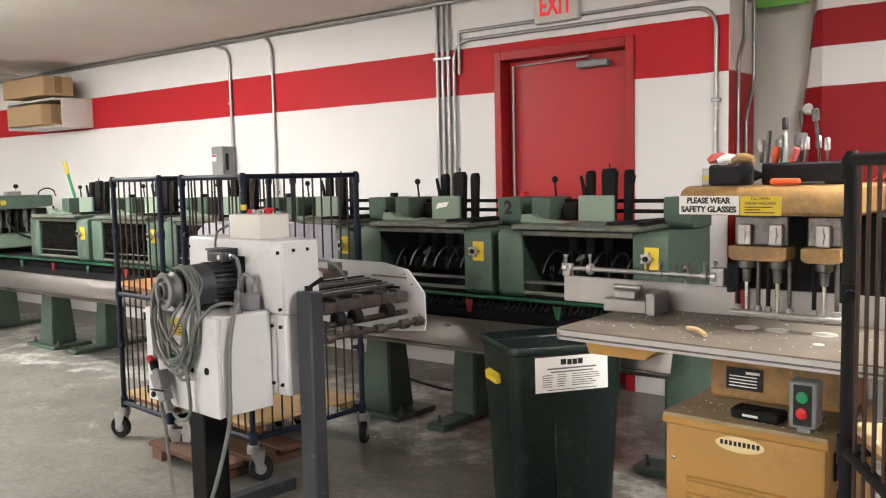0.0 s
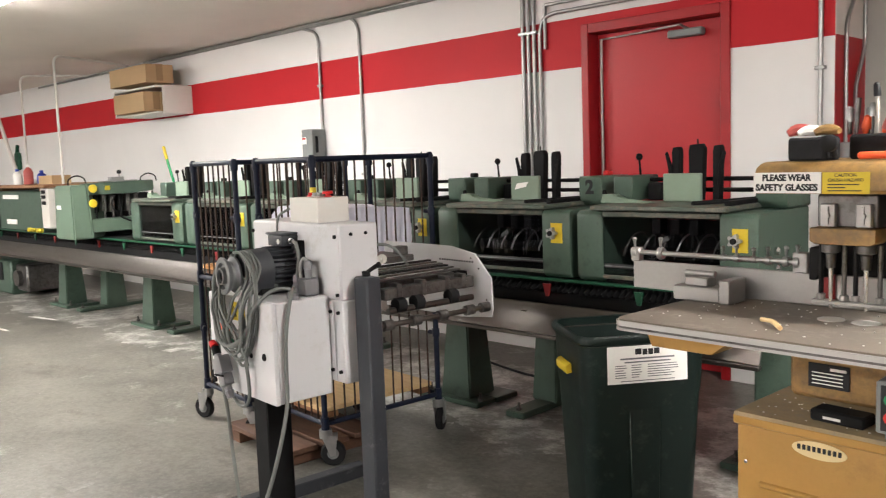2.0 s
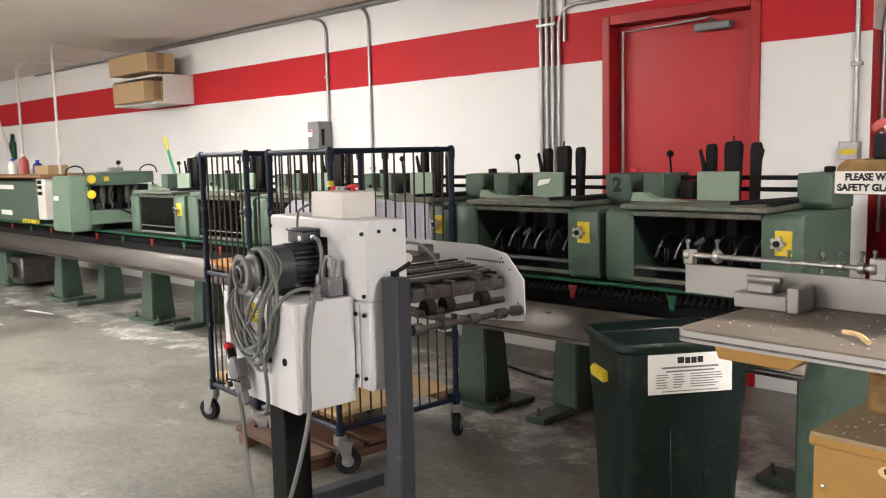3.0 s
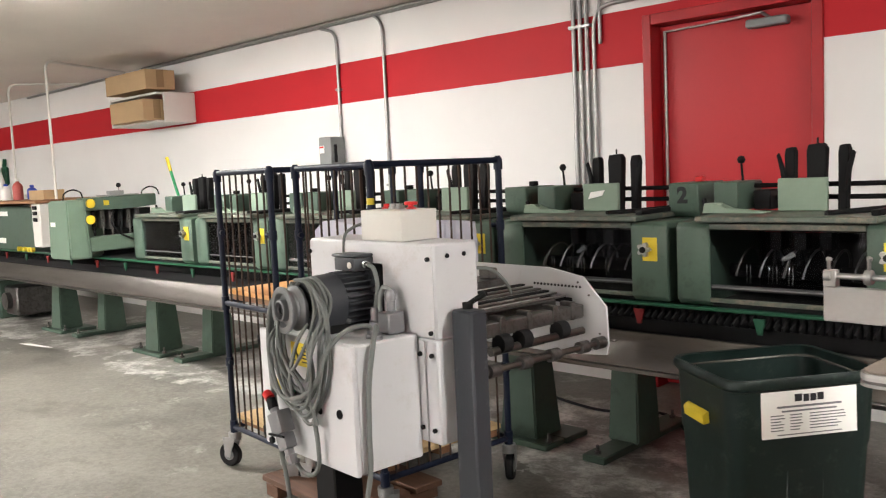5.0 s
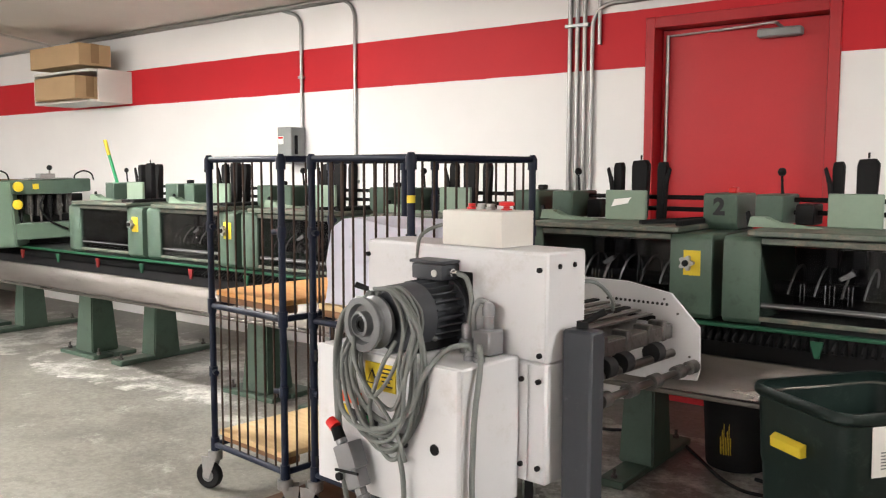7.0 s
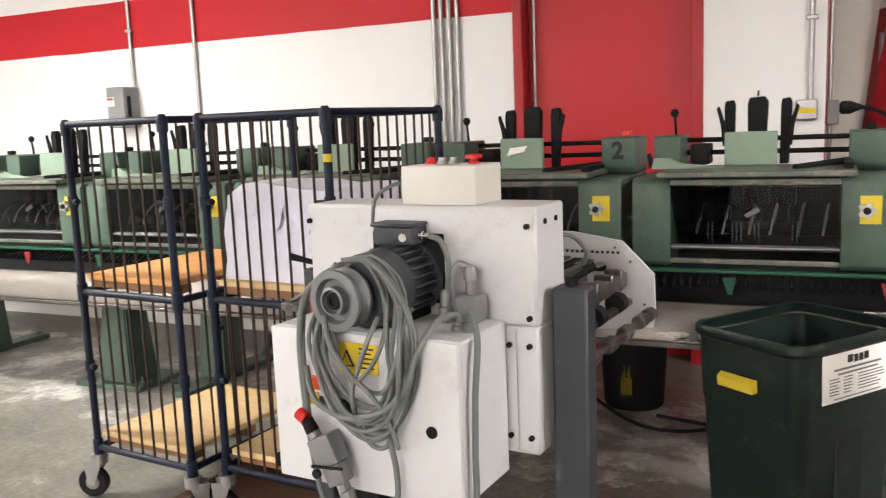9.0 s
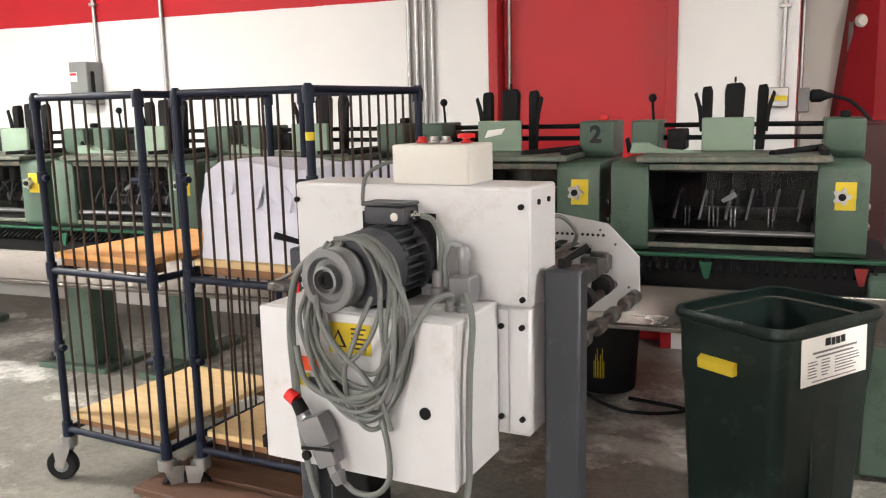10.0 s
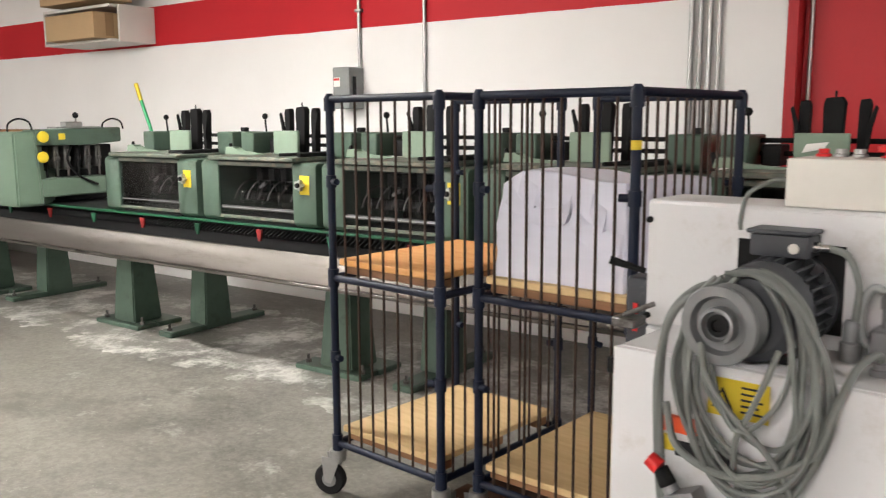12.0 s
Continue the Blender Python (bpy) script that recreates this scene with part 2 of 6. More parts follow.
# ---- mesh helpers ----
def box(bm, x0, y0, z0, x1, y1, z1, bev=0.0, seg=1):
    vs = [bm.verts.new(p) for p in ((x0, y0, z0), (x1, y0, z0), (x1, y1, z0), (x0, y1, z0), (x0, y0, z1), (x1, y0, z1), (x1, y1, z1), (x0, y1, z1))]
    fs = [bm.faces.new([vs[i] for i in q]) for q in ((3, 2, 1, 0), (4, 5, 6, 7), (0, 1, 5, 4), (1, 2, 6, 5), (2, 3, 7, 6), (3, 0, 4, 7))]
    if bev:
        es = list({e for f in fs for e in f.edges})
        bmesh.ops.bevel(bm, geom=es, offset=bev, segments=seg, affect="EDGES", profile=0.6)


def prism(bm, pts, axis, a, b, bev=0.0):
    """Extrude a polygon. axis x: points are (y, z); y: (x, z); z: (x, y)."""
    def at(p, k):
        return {"x": (k, p[0], p[1]), "y": (p[0], k, p[1]), "z": (p[0], p[1], k)}[axis]
    lo, hi = [bm.verts.new(at(p, a)) for p in pts], [bm.verts.new(at(p, b)) for p in pts]
    n = len(pts)
    fs = [bm.faces.new(lo), bm.faces.new(hi[::-1])] + [bm.faces.new((lo[i], hi[i], hi[(i + 1) % n], lo[(i + 1) % n])) for i in range(n)]
    if bev:
        bmesh.ops.bevel(bm, geom=list({e for f in fs for e in f.edges}), offset=bev, segments=1, affect="EDGES")


def spline(pts, n=8):
    """A smooth run through the points (Catmull-Rom)."""
    p = [Vector(q) for q in pts]
    p = [p[0] * 2 - p[1]] + p + [p[-1] * 2 - p[-2]]
    out = []
    for i in range(1, len(p) - 2):
        for k in range(n):
            t = k / n
            a, b, c, d = p[i - 1], p[i], p[i + 1], p[i + 2]
            out.append(0.5 * (2 * b + (c - a) * t + (2 * a - 5 * b + 4 * c - d) * t * t + (3 * b - a - 3 * c + d) * t ** 3))
    return out + [p[-2]]


def bent(pts, r=0.06, n=5):
    """A polyline with its corners rounded to the radius r."""
    p = [Vector(q) for q in pts]
    out = [p[0]]
    for a, b, c in zip(p, p[1:], p[2:]):
        u, w = (a - b).normalized() * r, (c - b).normalized() * r
        for k in range(n + 1):
            t = k / n
            out.append((b + u) * (1 - t) ** 2 + b * 2 * t * (1 - t) + (b + w) * t * t)
    return out + [p[-1]]


def tube(bm, pts, r, seg=8):
    p = [Vector(q) for q in pts]
    n = len(p)
    rings, up = [], None
    for i in range(n):
        d = (p[min(i + 1, n - 1)] - p[max(i - 1, 0)]).normalized()
        if up is None:
            up = d.orthogonal().normalized()
        up = (up - d * up.dot(d)).normalized()
        side = d.cross(up)
        rr = r[i] if isinstance(r, (list, tuple)) else r
        rings.append([bm.verts.new(p[i] + (up * math.cos(a) + side * math.sin(a)) * rr) for a in (2 * math.pi * k / seg for k in range(seg))])
    for a, b in zip(rings, rings[1:]):
        for k in range(seg):
            bm.faces.new((a[k], a[(k + 1) % seg], b[(k + 1) % seg], b[k]))
    bm.faces.new(rings[0][::-1])
    bm.faces.new(rings[-1])


def rod(bm, p0, p1, r, seg=12):
    tube(bm, [p0, p1], r, seg)


def lathe(bm, profile, p0, axis, seg=24):
    """Turn a profile of (radius, along) round the axis through p0."""
    p0, d = Vector(p0), Vector(axis).normalized()
    u = d.orthogonal().normalized()
    w = d.cross(u)
    rings = [[bm.verts.new(p0 + d * h + (u * math.cos(2 * math.pi * k / seg) + w * math.sin(2 * math.pi * k / seg)) * max(r, 0.0004)) for k in range(seg)] for r, h in profile]
    for a, b in zip(rings, rings[1:]):
        for k in range(seg):
            bm.faces.new((a[k], a[(k + 1) % seg], b[(k + 1) % seg], b[k]))
    bm.faces.new(rings[0][::-1])
    bm.faces.new(rings[-1])


def mesh_of(name, bm):
    bmesh.ops.recalc_face_normals(bm, faces=bm.faces[:])
    me = bpy.data.meshes.new(name)
    bm.to_mesh(me)
    bm.free()
    me.shade_smooth()
    me.set_sharp_from_angle(angle=radians(38))
    return me


def part(name, bm, material, parent, label=""):
    me = mesh_of(name, bm)
    me.materials.append(material)
    ob = new(name, me)
    ob.parent = parent
    if label:
        ob["label"] = label
    return ob


def shared(name, me, parent, m=None):
    ob = new(name, me)
    ob.parent = parent
    if m is not None:
        ob.matrix_basis = m
    return ob


def thing(name, label, category, m=None, group="", kind=""):
    ob = new(name)
    ob.empty_display_size = 0.1
    if m is not None:
        ob.matrix_basis = m
    return tagged(ob, label, category, group, kind)


def setting(name, bm, material, label="", category=""):
    me = mesh_of(name, bm)
    me.materials.append(material)
    return tagged(new(name, me), label, category, kind="structure")


def text_mesh(s, size, depth=0.0008, bold=0.0):
    cu = bpy.data.curves.new("letters", "FONT")
    cu.offset = bold
    cu.body, cu.size, cu.extrude, cu.align_x, cu.align_y = s, size, depth, "CENTER", "CENTER"
    tmp = bpy.data.objects.new("letters", cu)
    scene.collection.objects.link(tmp)
    bpy.context.view_layer.update()
    me = bpy.data.meshes.new_from_object(tmp.evaluated_get(bpy.context.evaluated_depsgraph_get()))
    bpy.data.objects.remove(tmp)
    return me


def lettering(s, size, material, parent, m, width=0.0, bold=0.0):
    me = text_mesh(s, size, bold=bold)
    me.materials.clear()
    me.materials.append(material)
    ob = new("lettering", me)
    ob.parent = parent
    xs = [v.co.x for v in me.vertices]
    k = width / (max(xs) - min(xs)) if width else 1.0
    ob.matrix_basis = m @ Matrix.Diagonal((k, 1, 1, 1))
    return ob


B = bmesh.new
FRONT = pose(0, 0, 0, 90, 0, 0)

# ---- the hall ----
WY, WZ = 4.82, 2.56
bm = B()
box(bm, -15.6, -6.0, -0.1, 4.2, 7.6, 0.0)
setting("floor", bm, M_FLOOR, "worn grey concrete floor with stains, dust and painted glare", "floor")
bm = B()
box(bm, -15.6, -6.0, WZ, 4.2, 7.6, WZ + 0.1)
setting("ceiling", bm, M_CEIL, "beige painted flat ceiling", "ceiling")
DX0, DX1, DZ = -3.28, -2.372, 2.118
bm = B()
box(bm, -15.6, WY, 0, DX0, WY + 0.44, WZ)
box(bm, DX0, WY, DZ, DX1, WY + 0.44, WZ)
box(bm, DX1, WY, 0, -1.757, WY + 0.44, WZ)
setting("wall_north", bm, M_WALL, "white block wall with a broad red stripe", "wall")
bm = B()
box(bm, -1.757, WY + 0.002, 0, -1.753, WY + 0.438, 1.915)
setting("trim", bm, M_REDD, "red painted end of the white wall", "wall")
bm = B()
box(bm, -1.757, WY + 0.002, 1.917, -1.7525, WY + 0.438, WZ)
setting("trim", bm, M_PLAIN, "white painted upper end of the wall", "wall")
bm = B()
box(bm, -1.9, 5.45, 0, 4.2, 5.6, WZ)
setting("wall_recess", bm, M_PLAIN, "plain grey-beige wall in a recess", "wall")
bm = B()
vs = [[bm.verts.new(p) for p in row] for row in (
    ((-1.70, 5.448, 0), (-1.376, 5.28, 0), (4.2, 5.28, 0), (4.2, 5.448, 0)),
    ((-1.435, 5.448, WZ), (-1.376, 5.28, WZ), (4.2, 5.28, WZ), (4.2, 5.448, WZ)))]
bm.faces.new(vs[0][::-1]), bm.faces.new(vs[1])
for i in range(4):
    bm.faces.new((vs[0][i], vs[0][(i + 1) % 4], vs[1][(i + 1) % 4], vs[1][i]))
setting("wall_partition", bm, M_WALL2, "red partition, darkened as in shade, with a white stripe and slanting edge", "wall")
# unseen closing walls; the west one is darkened to dull the trough's reflection
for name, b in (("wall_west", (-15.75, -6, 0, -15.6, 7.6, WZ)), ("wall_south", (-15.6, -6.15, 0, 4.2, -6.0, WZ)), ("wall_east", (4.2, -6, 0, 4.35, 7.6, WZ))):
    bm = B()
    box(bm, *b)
    setting(name, bm, M_FAR if name == "wall_west" else M_WALL, "unseen end wall, darkened for a dimmer trough reflection" if name == "wall_west" else "unseen white wall with a broad red stripe, closing the hall", "wall")

# door in the north wall
door = thing("door_1", "closed red steel door in a red frame", "door", pose(0, 0, 0), kind="structure")
bm = B()
for x0, x1, z0, z1 in ((DX0 - 0.05, DX0 + 0.004, 0, DZ + 0.052), (DX1 - 0.008, DX1 + 0.05, 0, DZ + 0.052), (DX0 + 0.004, DX1 - 0.008, DZ - 0.008, DZ + 0.052)):
    box(bm, x0, WY - 0.012, z0, x1, WY + 0.2, z1, 0.004)
part("door_frame", bm, M_REDD, door, "red steel door frame")
bm = B()
box(bm, DX0 + 0.007, WY + 0.095, 0.012, DX1 - 0.011, WY + 0.14, DZ - 0.011, 0.003)
part("door_leaf", bm, M_RED, door, "flat red door leaf with scuffs")
bm = B()
rod(bm, (DX0 + 0.042, WY + 0.083, 0.05), (DX0 + 0.042, WY + 0.083, DZ - 0.04), 0.010)
part("hinge", bm, M_GALV, door, "long bare metal hinge rod")
bm = B()
box(bm, -2.74, WY + 0.033, 2.015, -2.52, WY + 0.094, 2.060, 0.008)
part("door_closer", bm, M_GREYPAINT, door, "grey metal door closer")
bm = B()
rod(bm, (-2.62, WY + 0.065, 2.061), (-2.64, WY + 0.01, 2.082), 0.008)
rod(bm, (-2.64, WY + 0.01, 2.082), (-2.95, WY + 0.08, 2.080), 0.007)
rod(bm, (-2.95, WY + 0.08, 2.080), (DX0 + 0.042, WY + 0.083, DZ - 0.045), 0.006)
part("closer_arm", bm, M_GALV, door, "thin metal closer arm")

# exit sign over the door
ex = thing("exit_sign", "white exit sign with lit red letters above the door", "exit sign", pose(-2.83, WY, 2.305))
bm = B()
box(bm, -0.16, -0.055, 0, 0.16, -0.001, 0.19, 0.008)
part("housing", bm, M_IVORY, ex)
lettering("EXIT", 0.165, M_EXIT, ex, pose(0, -0.0565, 0.098) @ FRONT, 0.235, 0.005)

# conduits on the wall
CW = WY - 0.016


def conduit(label, pts, r=0.0125, straps=(), bend=0.09, material=None):
    p0 = Vector(pts[0])
    th = thing("conduit", label, "conduit", Matrix.Translation(p0), "conduits on the wall")
    bm = B()
    tube(bm, [q - p0 for q in bent(pts, bend, 6)], r, 10)
    part("pipe", bm, material or M_GALV, th)
    for s in straps:
        bm = B()
        q = Vector(s) - p0
        box(bm, q.x - r * 2.2, q.y - r * 1.2, q.z - 0.01, q.x + r * 2.2, q.y + 0.0155, q.z + 0.01, 0.003)
        part("strap", bm, M_GALV, th)


plain = "galvanised conduit clipped to the white wall"
conduit(plain, [(-6.26, CW, 2.528), (-6.062, CW, 2.47), (-6.062, CW, 1.645)], straps=[(-6.062, CW, 2.02)])
conduit(plain, [(-5.61, CW, 2.528), (-5.518, CW, 2.48), (-5.518, CW, 0.9)], straps=[(-5.518, CW, 1.25)])
for x in (-3.80, -3.752, -3.704):
    conduit(plain, [(x, CW, WZ), (x, CW, 0.7)], 0.0135, straps=[(x, CW, 2.17), (x, CW, 1.2)])
conduit("galvanised conduit bent over the red door", [(-3.655, CW, 0.7), (-3.655, CW, 2.275), (-1.822, CW, 2.275), (-1.822, CW, 1.36)], 0.0125, straps=[(-3.655, CW, 1.2), (-1.822, CW, 1.75)], bend=0.14)
conduit("galvanised conduit bent over the red door", [(-3.61, CW, 2.05), (-3.61, CW, 2.335), (-1.752, CW, 2.335), (-1.737, CW + 0.32, 2.335)], 0.0115, bend=0.015)
conduit(plain, [(-12.4, CW, 2.535), (-3.85, CW, 2.535)], 0.014)
conduit(plain, [(-9.2, CW - 0.034, 2.54), (-3.2, CW - 0.034, 2.54)], 0.0125)
conduit("galvanised conduit on the end of the wall", [(-1.738, 5.04, WZ), (-1.738, 5.04, 2.12), (-1.738, 4.93, 1.98), (-1.738, 4.93, 0.9)], 0.0105, bend=0.06)
conduit("galvanised conduit on the end of the wall", [(-1.738, 5.20, WZ), (-1.738, 5.20, 1.86), (-1.738, 5.07, 1.66), (-1.738, 5.07, 0.9)], 0.0105, bend=0.06)
conduit("white conduit dropping from the ceiling to a machine", [(-9.45, 4.70, 2.53), (-8.95, 3.68, 2.53), (-8.95, 3.68, 1.2)], 0.013, bend=0.10, material=M_IVORY)
conduit("white conduit dropping from the ceiling to a machine", [(-10.6, 4.72, 2.53), (-10.95, 4.05, 2.53), (-10.95, 4.05, 1.2)], 0.013, bend=0.10, material=M_IVORY)

# boxes on the wall
db = thing("disconnect_switch", "grey metal disconnect switch box on the wall", "electrical box", pose(-6.115, WY, 1.376))
bm = B()
box(bm, -0.075, -0.15, 0, 0.075, -0.001, 0.272, 0.006)
part("case", bm, M_GREYPAINT, db)
bm = B()
box(bm, -0.062, -0.154, 0.145, -0.005, -0.151, 0.205, 0.001)
part("label_plate", bm, M_LABELW, db, "white label with a red band")
bm = B()
box(bm, -0.058, -0.1565, 0.185, -0.009, -0.1545, 0.20)
part("red_band", bm, M_REDPL, db)
bm = B()
box(bm, 0.076, -0.12, 0.07, 0.092, -0.095, 0.21, 0.004)
part("lever", bm, M_BLACK, db, "black switch lever")
sw = thing("switch_box", "grey switch box with a yellow label", "electrical box", pose(-1.838, WY, 1.27))
bm = B()
box(bm, -0.048, -0.06, 0, 0.048, -0.001, 0.095, 0.005)
part("case", bm, M_GALV, sw)
bm = B()
box(bm, -0.04, -0.064, 0.03, 0.04, -0.061, 0.055)
part("label_plate", bm, M_YELLOW, sw)
ob_ = thing("outlet_box", "galvanised outlet box with a black plug in it", "electrical box", pose(-1.745, 4.95, 1.30))
bm = B()
box(bm, -0.007, -0.06, -0.06, 0.05, 0.06, 0.06, 0.005)
part("case", bm, M_GREYPAINT, ob_)
bm = B()
lathe(bm, [(0.02, 0), (0.032, 0.01), (0.032, 0.05), (0.02, 0.075), (0.012, 0.10)], (0.051, 0, 0.02), (1, 0, 0))
part("plug", bm, M_RUBBER, ob_, "black rubber plug")
bm = B()
tube(bm, spline([(0.15, 0, 0.02), (0.25, -0.02, -0.02), (0.36, -0.05, -0.16), (0.42, -0.06, -0.4), (0.42, -0.06, -1.28)]), 0.009)
part("cord", bm, M_RUBBER, ob_, "black flexible cord")
gs = thing("green_sign", "bright green sign hung at the recess", "sign", pose(-1.61, 5.30, 2.31))
bm = B()
box(bm, -0.14, -0.02, 0, 0.16, 0.0, 0.22, 0.004)
part("panel", bm, mat("sign_green", (0.16, 0.42, 0.08), 0.5, var=0.05), gs)
hd = thing("door_handle", "white round knob on a grey lever", "handle", pose(-1.50, 5.33, 1.665))
bm = B()
rod(bm, (0, 0.05, -0.16), (0.0, 0.0, 0.03), 0.012)
part("lever", bm, M_GALV, hd)
bm = B()
lathe(bm, [(0.012, 0), (0.03, 0.008), (0.034, 0.025), (0.024, 0.04)], (0.035, 0.0, 0.035), (0.5, -1, 0))
part("knob", bm, M_IVORY, hd)

# assumed ceiling lights, out of the camera's view, placed to balance the brightness
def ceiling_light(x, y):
    th = thing("ceiling_light", "assumed long white fluorescent fitting on the ceiling, out of view", "ceiling light", pose(x, y, WZ), "ceiling lights")
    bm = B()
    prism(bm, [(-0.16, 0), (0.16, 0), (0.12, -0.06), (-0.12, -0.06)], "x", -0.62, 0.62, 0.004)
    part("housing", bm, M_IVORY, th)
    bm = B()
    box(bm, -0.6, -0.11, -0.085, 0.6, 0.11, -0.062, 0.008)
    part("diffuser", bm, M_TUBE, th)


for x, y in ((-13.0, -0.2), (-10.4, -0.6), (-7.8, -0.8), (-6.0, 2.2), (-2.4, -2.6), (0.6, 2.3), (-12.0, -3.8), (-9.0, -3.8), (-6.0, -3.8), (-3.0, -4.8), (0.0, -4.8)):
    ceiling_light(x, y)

# ---- the gathering line ----
FY = 3.425


def shelf_box():
    sh = thing("wall_shelf", "white wooden wall shelf holding cardboard boxes", "shelf", pose(-8.278, WY, 1.925))
    bm = B()
    box(bm, -0.02, -0.33, 0, 0, -0.001, 0.285, 0.002)
    part("side_panel", bm, M_IVORY, sh)
    bm = B()
    box(bm, -0.95, -0.40, 0.0, -0.021, -0.001, 0.02, 0.002)
    part("board", bm, M_IVORY, sh)
    bm = B()
    box(bm, -0.97, -0.40, 0, -0.951, -0.001, 0.285, 0.002)
    part("side_panel", bm, M_IVORY, sh)
    bm = B()
    box(bm, -0.95, -0.40, 0.262, -0.021, -0.001, 0.285, 0.002)
    part("board", bm, M_IVORY, sh)


def carton(x0, x1, y0, y1, z0, h, label):
    th = thing("cardboard_box", label, "box", pose((x0 + x1) / 2, (y0 + y1) / 2, z0), "boxes on the wall shelf")
    w, d = (x1 - x0) / 2, (y1 - y0) / 2
    bm = B()
    box(bm, -w, -d, 0, w, d, h, 0.004)
    part("body", bm, M_CARD, th)
    bm = B()
    box(bm, w, -0.04, 0.02, w + 0.0015, 0.035, h + 0.001)
    box(bm, -w + 0.01, -0.04, h, w + 0.001, 0.035, h + 0.0015)
    part("tape", bm, M_TAPE, th, "strip of brown packing tape")


def feeder(label, m):
    """A hopper feeder: local origin at its left front corner on the floor plane."""
    th = thing("feeder_station", label, "printing machine", m, "feeders of the gathering line")
    W = 0.86
    for name, x0, x1 in (("side_block", 0.0, 0.135), ("side_block", 0.70, W)):
        bm = B()
        prism(bm, [(0.0, 0.79), (0.0, 1.075), (0.02, 1.092), (0.50, 1.092), (0.50, 0.77), (0.02, 0.77)], "x", x0, x1, 0.004)
        part(name, bm, M_GREEN, th)
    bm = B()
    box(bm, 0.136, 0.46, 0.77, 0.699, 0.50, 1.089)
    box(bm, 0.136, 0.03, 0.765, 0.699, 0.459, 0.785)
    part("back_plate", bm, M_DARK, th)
    bm = B()
    box(bm, 0.136, 0.012, 0.80, 0.699, 0.016, 1.06)
    pane = part("window_pane", bm, M_PANE, th, "dark see-through acrylic guard")
    pane.visible_shadow = False
    bm = B()
    box(bm, 0.136, 0.004, 1.066, 0.699, 0.022, 1.088, 0.002)
    box(bm, 0.136, 0.004, 0.785, 0.699, 0.022, 0.802, 0.002)
    part("window_frame", bm, M_LID, th)
    bm = B()
    rod(bm, (0.137, 0.026, 0.842), (0.698, 0.026, 0.842), 0.0105)
    part("guard_tube", bm, M_GALV, th, "pale metal tube across the guard")
    for k, x in enumerate((0.22, 0.31, 0.40, 0.47, 0.56, 0.64)):
        bm = B()
        pts = [(x + 0.02 * math.sin(a), 0.15 - 0.11 * math.cos(a), 0.87 + 0.115 * math.sin(a)) for a in (math.pi * (0.05 + 0.9 * i / 14) for i in range(15))]
        tube(bm, pts, 0.004 if k % 2 else 0.0052, 6)
        part("gripper_disc", bm, M_GALV if k % 2 else M_IRON, th)
    bm = B()
    rod(bm, (0.137, 0.20, 0.89), (0.698, 0.20, 0.89), 0.028)
    part("drum_shaft", bm, M_BLACK, th)
    for x in (0.262, 0.276, 0.345, 0.36, 0.375, 0.42, 0.434, 0.545, 0.56):
        bm = B()
        box(bm, x, 0.045, 0.862, x + 0.004, 0.05, 0.93, 0.001)
        part("pin", bm, M_CHROME, th)
    for x in (0.33, 0.42, 0.51):
        bm = B()
        box(bm, x, 0.10, 0.985, x + 0.045, 0.16, 1.055, 0.004)
        rod(bm, (x + 0.02, 0.09, 0.93), (x + 0.02, 0.11, 1.0), 0.006)
        part("sucker_arm", bm, M_DARK, th)
    bm = B()
    prism(bm, [(0.385, 0.955), (0.395, 0.945), (0.44, 0.968), (0.43, 0.985)], "y", 0.06, 0.07, 0.001)
    part("clip", bm, M_GALV, th)
    bm = B()
    box(bm, 0.095, -0.035, 1.095, 0.745, 0.36, 1.118, 0.005)
    part("lid", bm, M_LID, th, "scratched grey-green lid")
    bm = B()
    rod(bm, (0.55, 0.06, 1.122), (0.72, 0.33, 1.13), 0.012)
    box(bm, 0.705, 0.03, 1.118, 0.735, 0.34, 1.138, 0.003)
    part("side_guide", bm, M_BLACK, th)
    bm = B()
    prism(bm, [(0.045, 1.119), (0.055, 1.158), (0.105, 1.158), (0.155, 1.135), (0.30, 1.123), (0.30, 1.119)], "y", 0.13, 0.136, 0.001)
    prism(bm, [(0.045, 1.119), (0.055, 1.158), (0.105, 1.158), (0.155, 1.135), (0.30, 1.123), (0.30, 1.119)], "y", 0.18, 0.186, 0.001)
    box(bm, 0.055, 0.1365, 1.150, 0.105, 0.1795, 1.158)
    part("paper_guide", bm, M_GREENL, th)
    bm = B()
    box(bm, 0.03, 0.26, 1.119, 0.134, 0.50, 1.238, 0.006)
    part("rear_tower", bm, M_GREEN, th)
    bm = B()
    box(bm, 0.155, 0.36, 1.119, 0.225, 0.50, 1.200, 0.005)
    part("rear_block", bm, M_DARK, th)
    bm = B()
    prism(bm, [(0.295, 1.093), (0.27, 1.12), (0.27, 1.238), (0.52, 1.238), (0.52, 1.093)], "x", 0.725, 0.86, 0.006)
    part("rear_tower", bm, M_GREEN, th)
    bm = B()
    box(bm, 0.78, 0.40, 1.2385, 0.815, 0.44, 1.262, 0.004)
    part("push_button", bm, M_BLACK if int(m.translation.x * 7) % 3 else M_REDPL, th)
    bm = B()
    box(bm, 0.295, 0.26, 1.119, 0.482, 0.28, 1.246, 0.004)
    part("front_plate", bm, M_GREENL, th, "pale green plate")
    for z in (1.215, 1.165):
        bm = B()
        rod(bm, (0.135, 0.425, z), (0.726, 0.425, z), 0.010)
        part("rail", bm, M_BLACK, th)
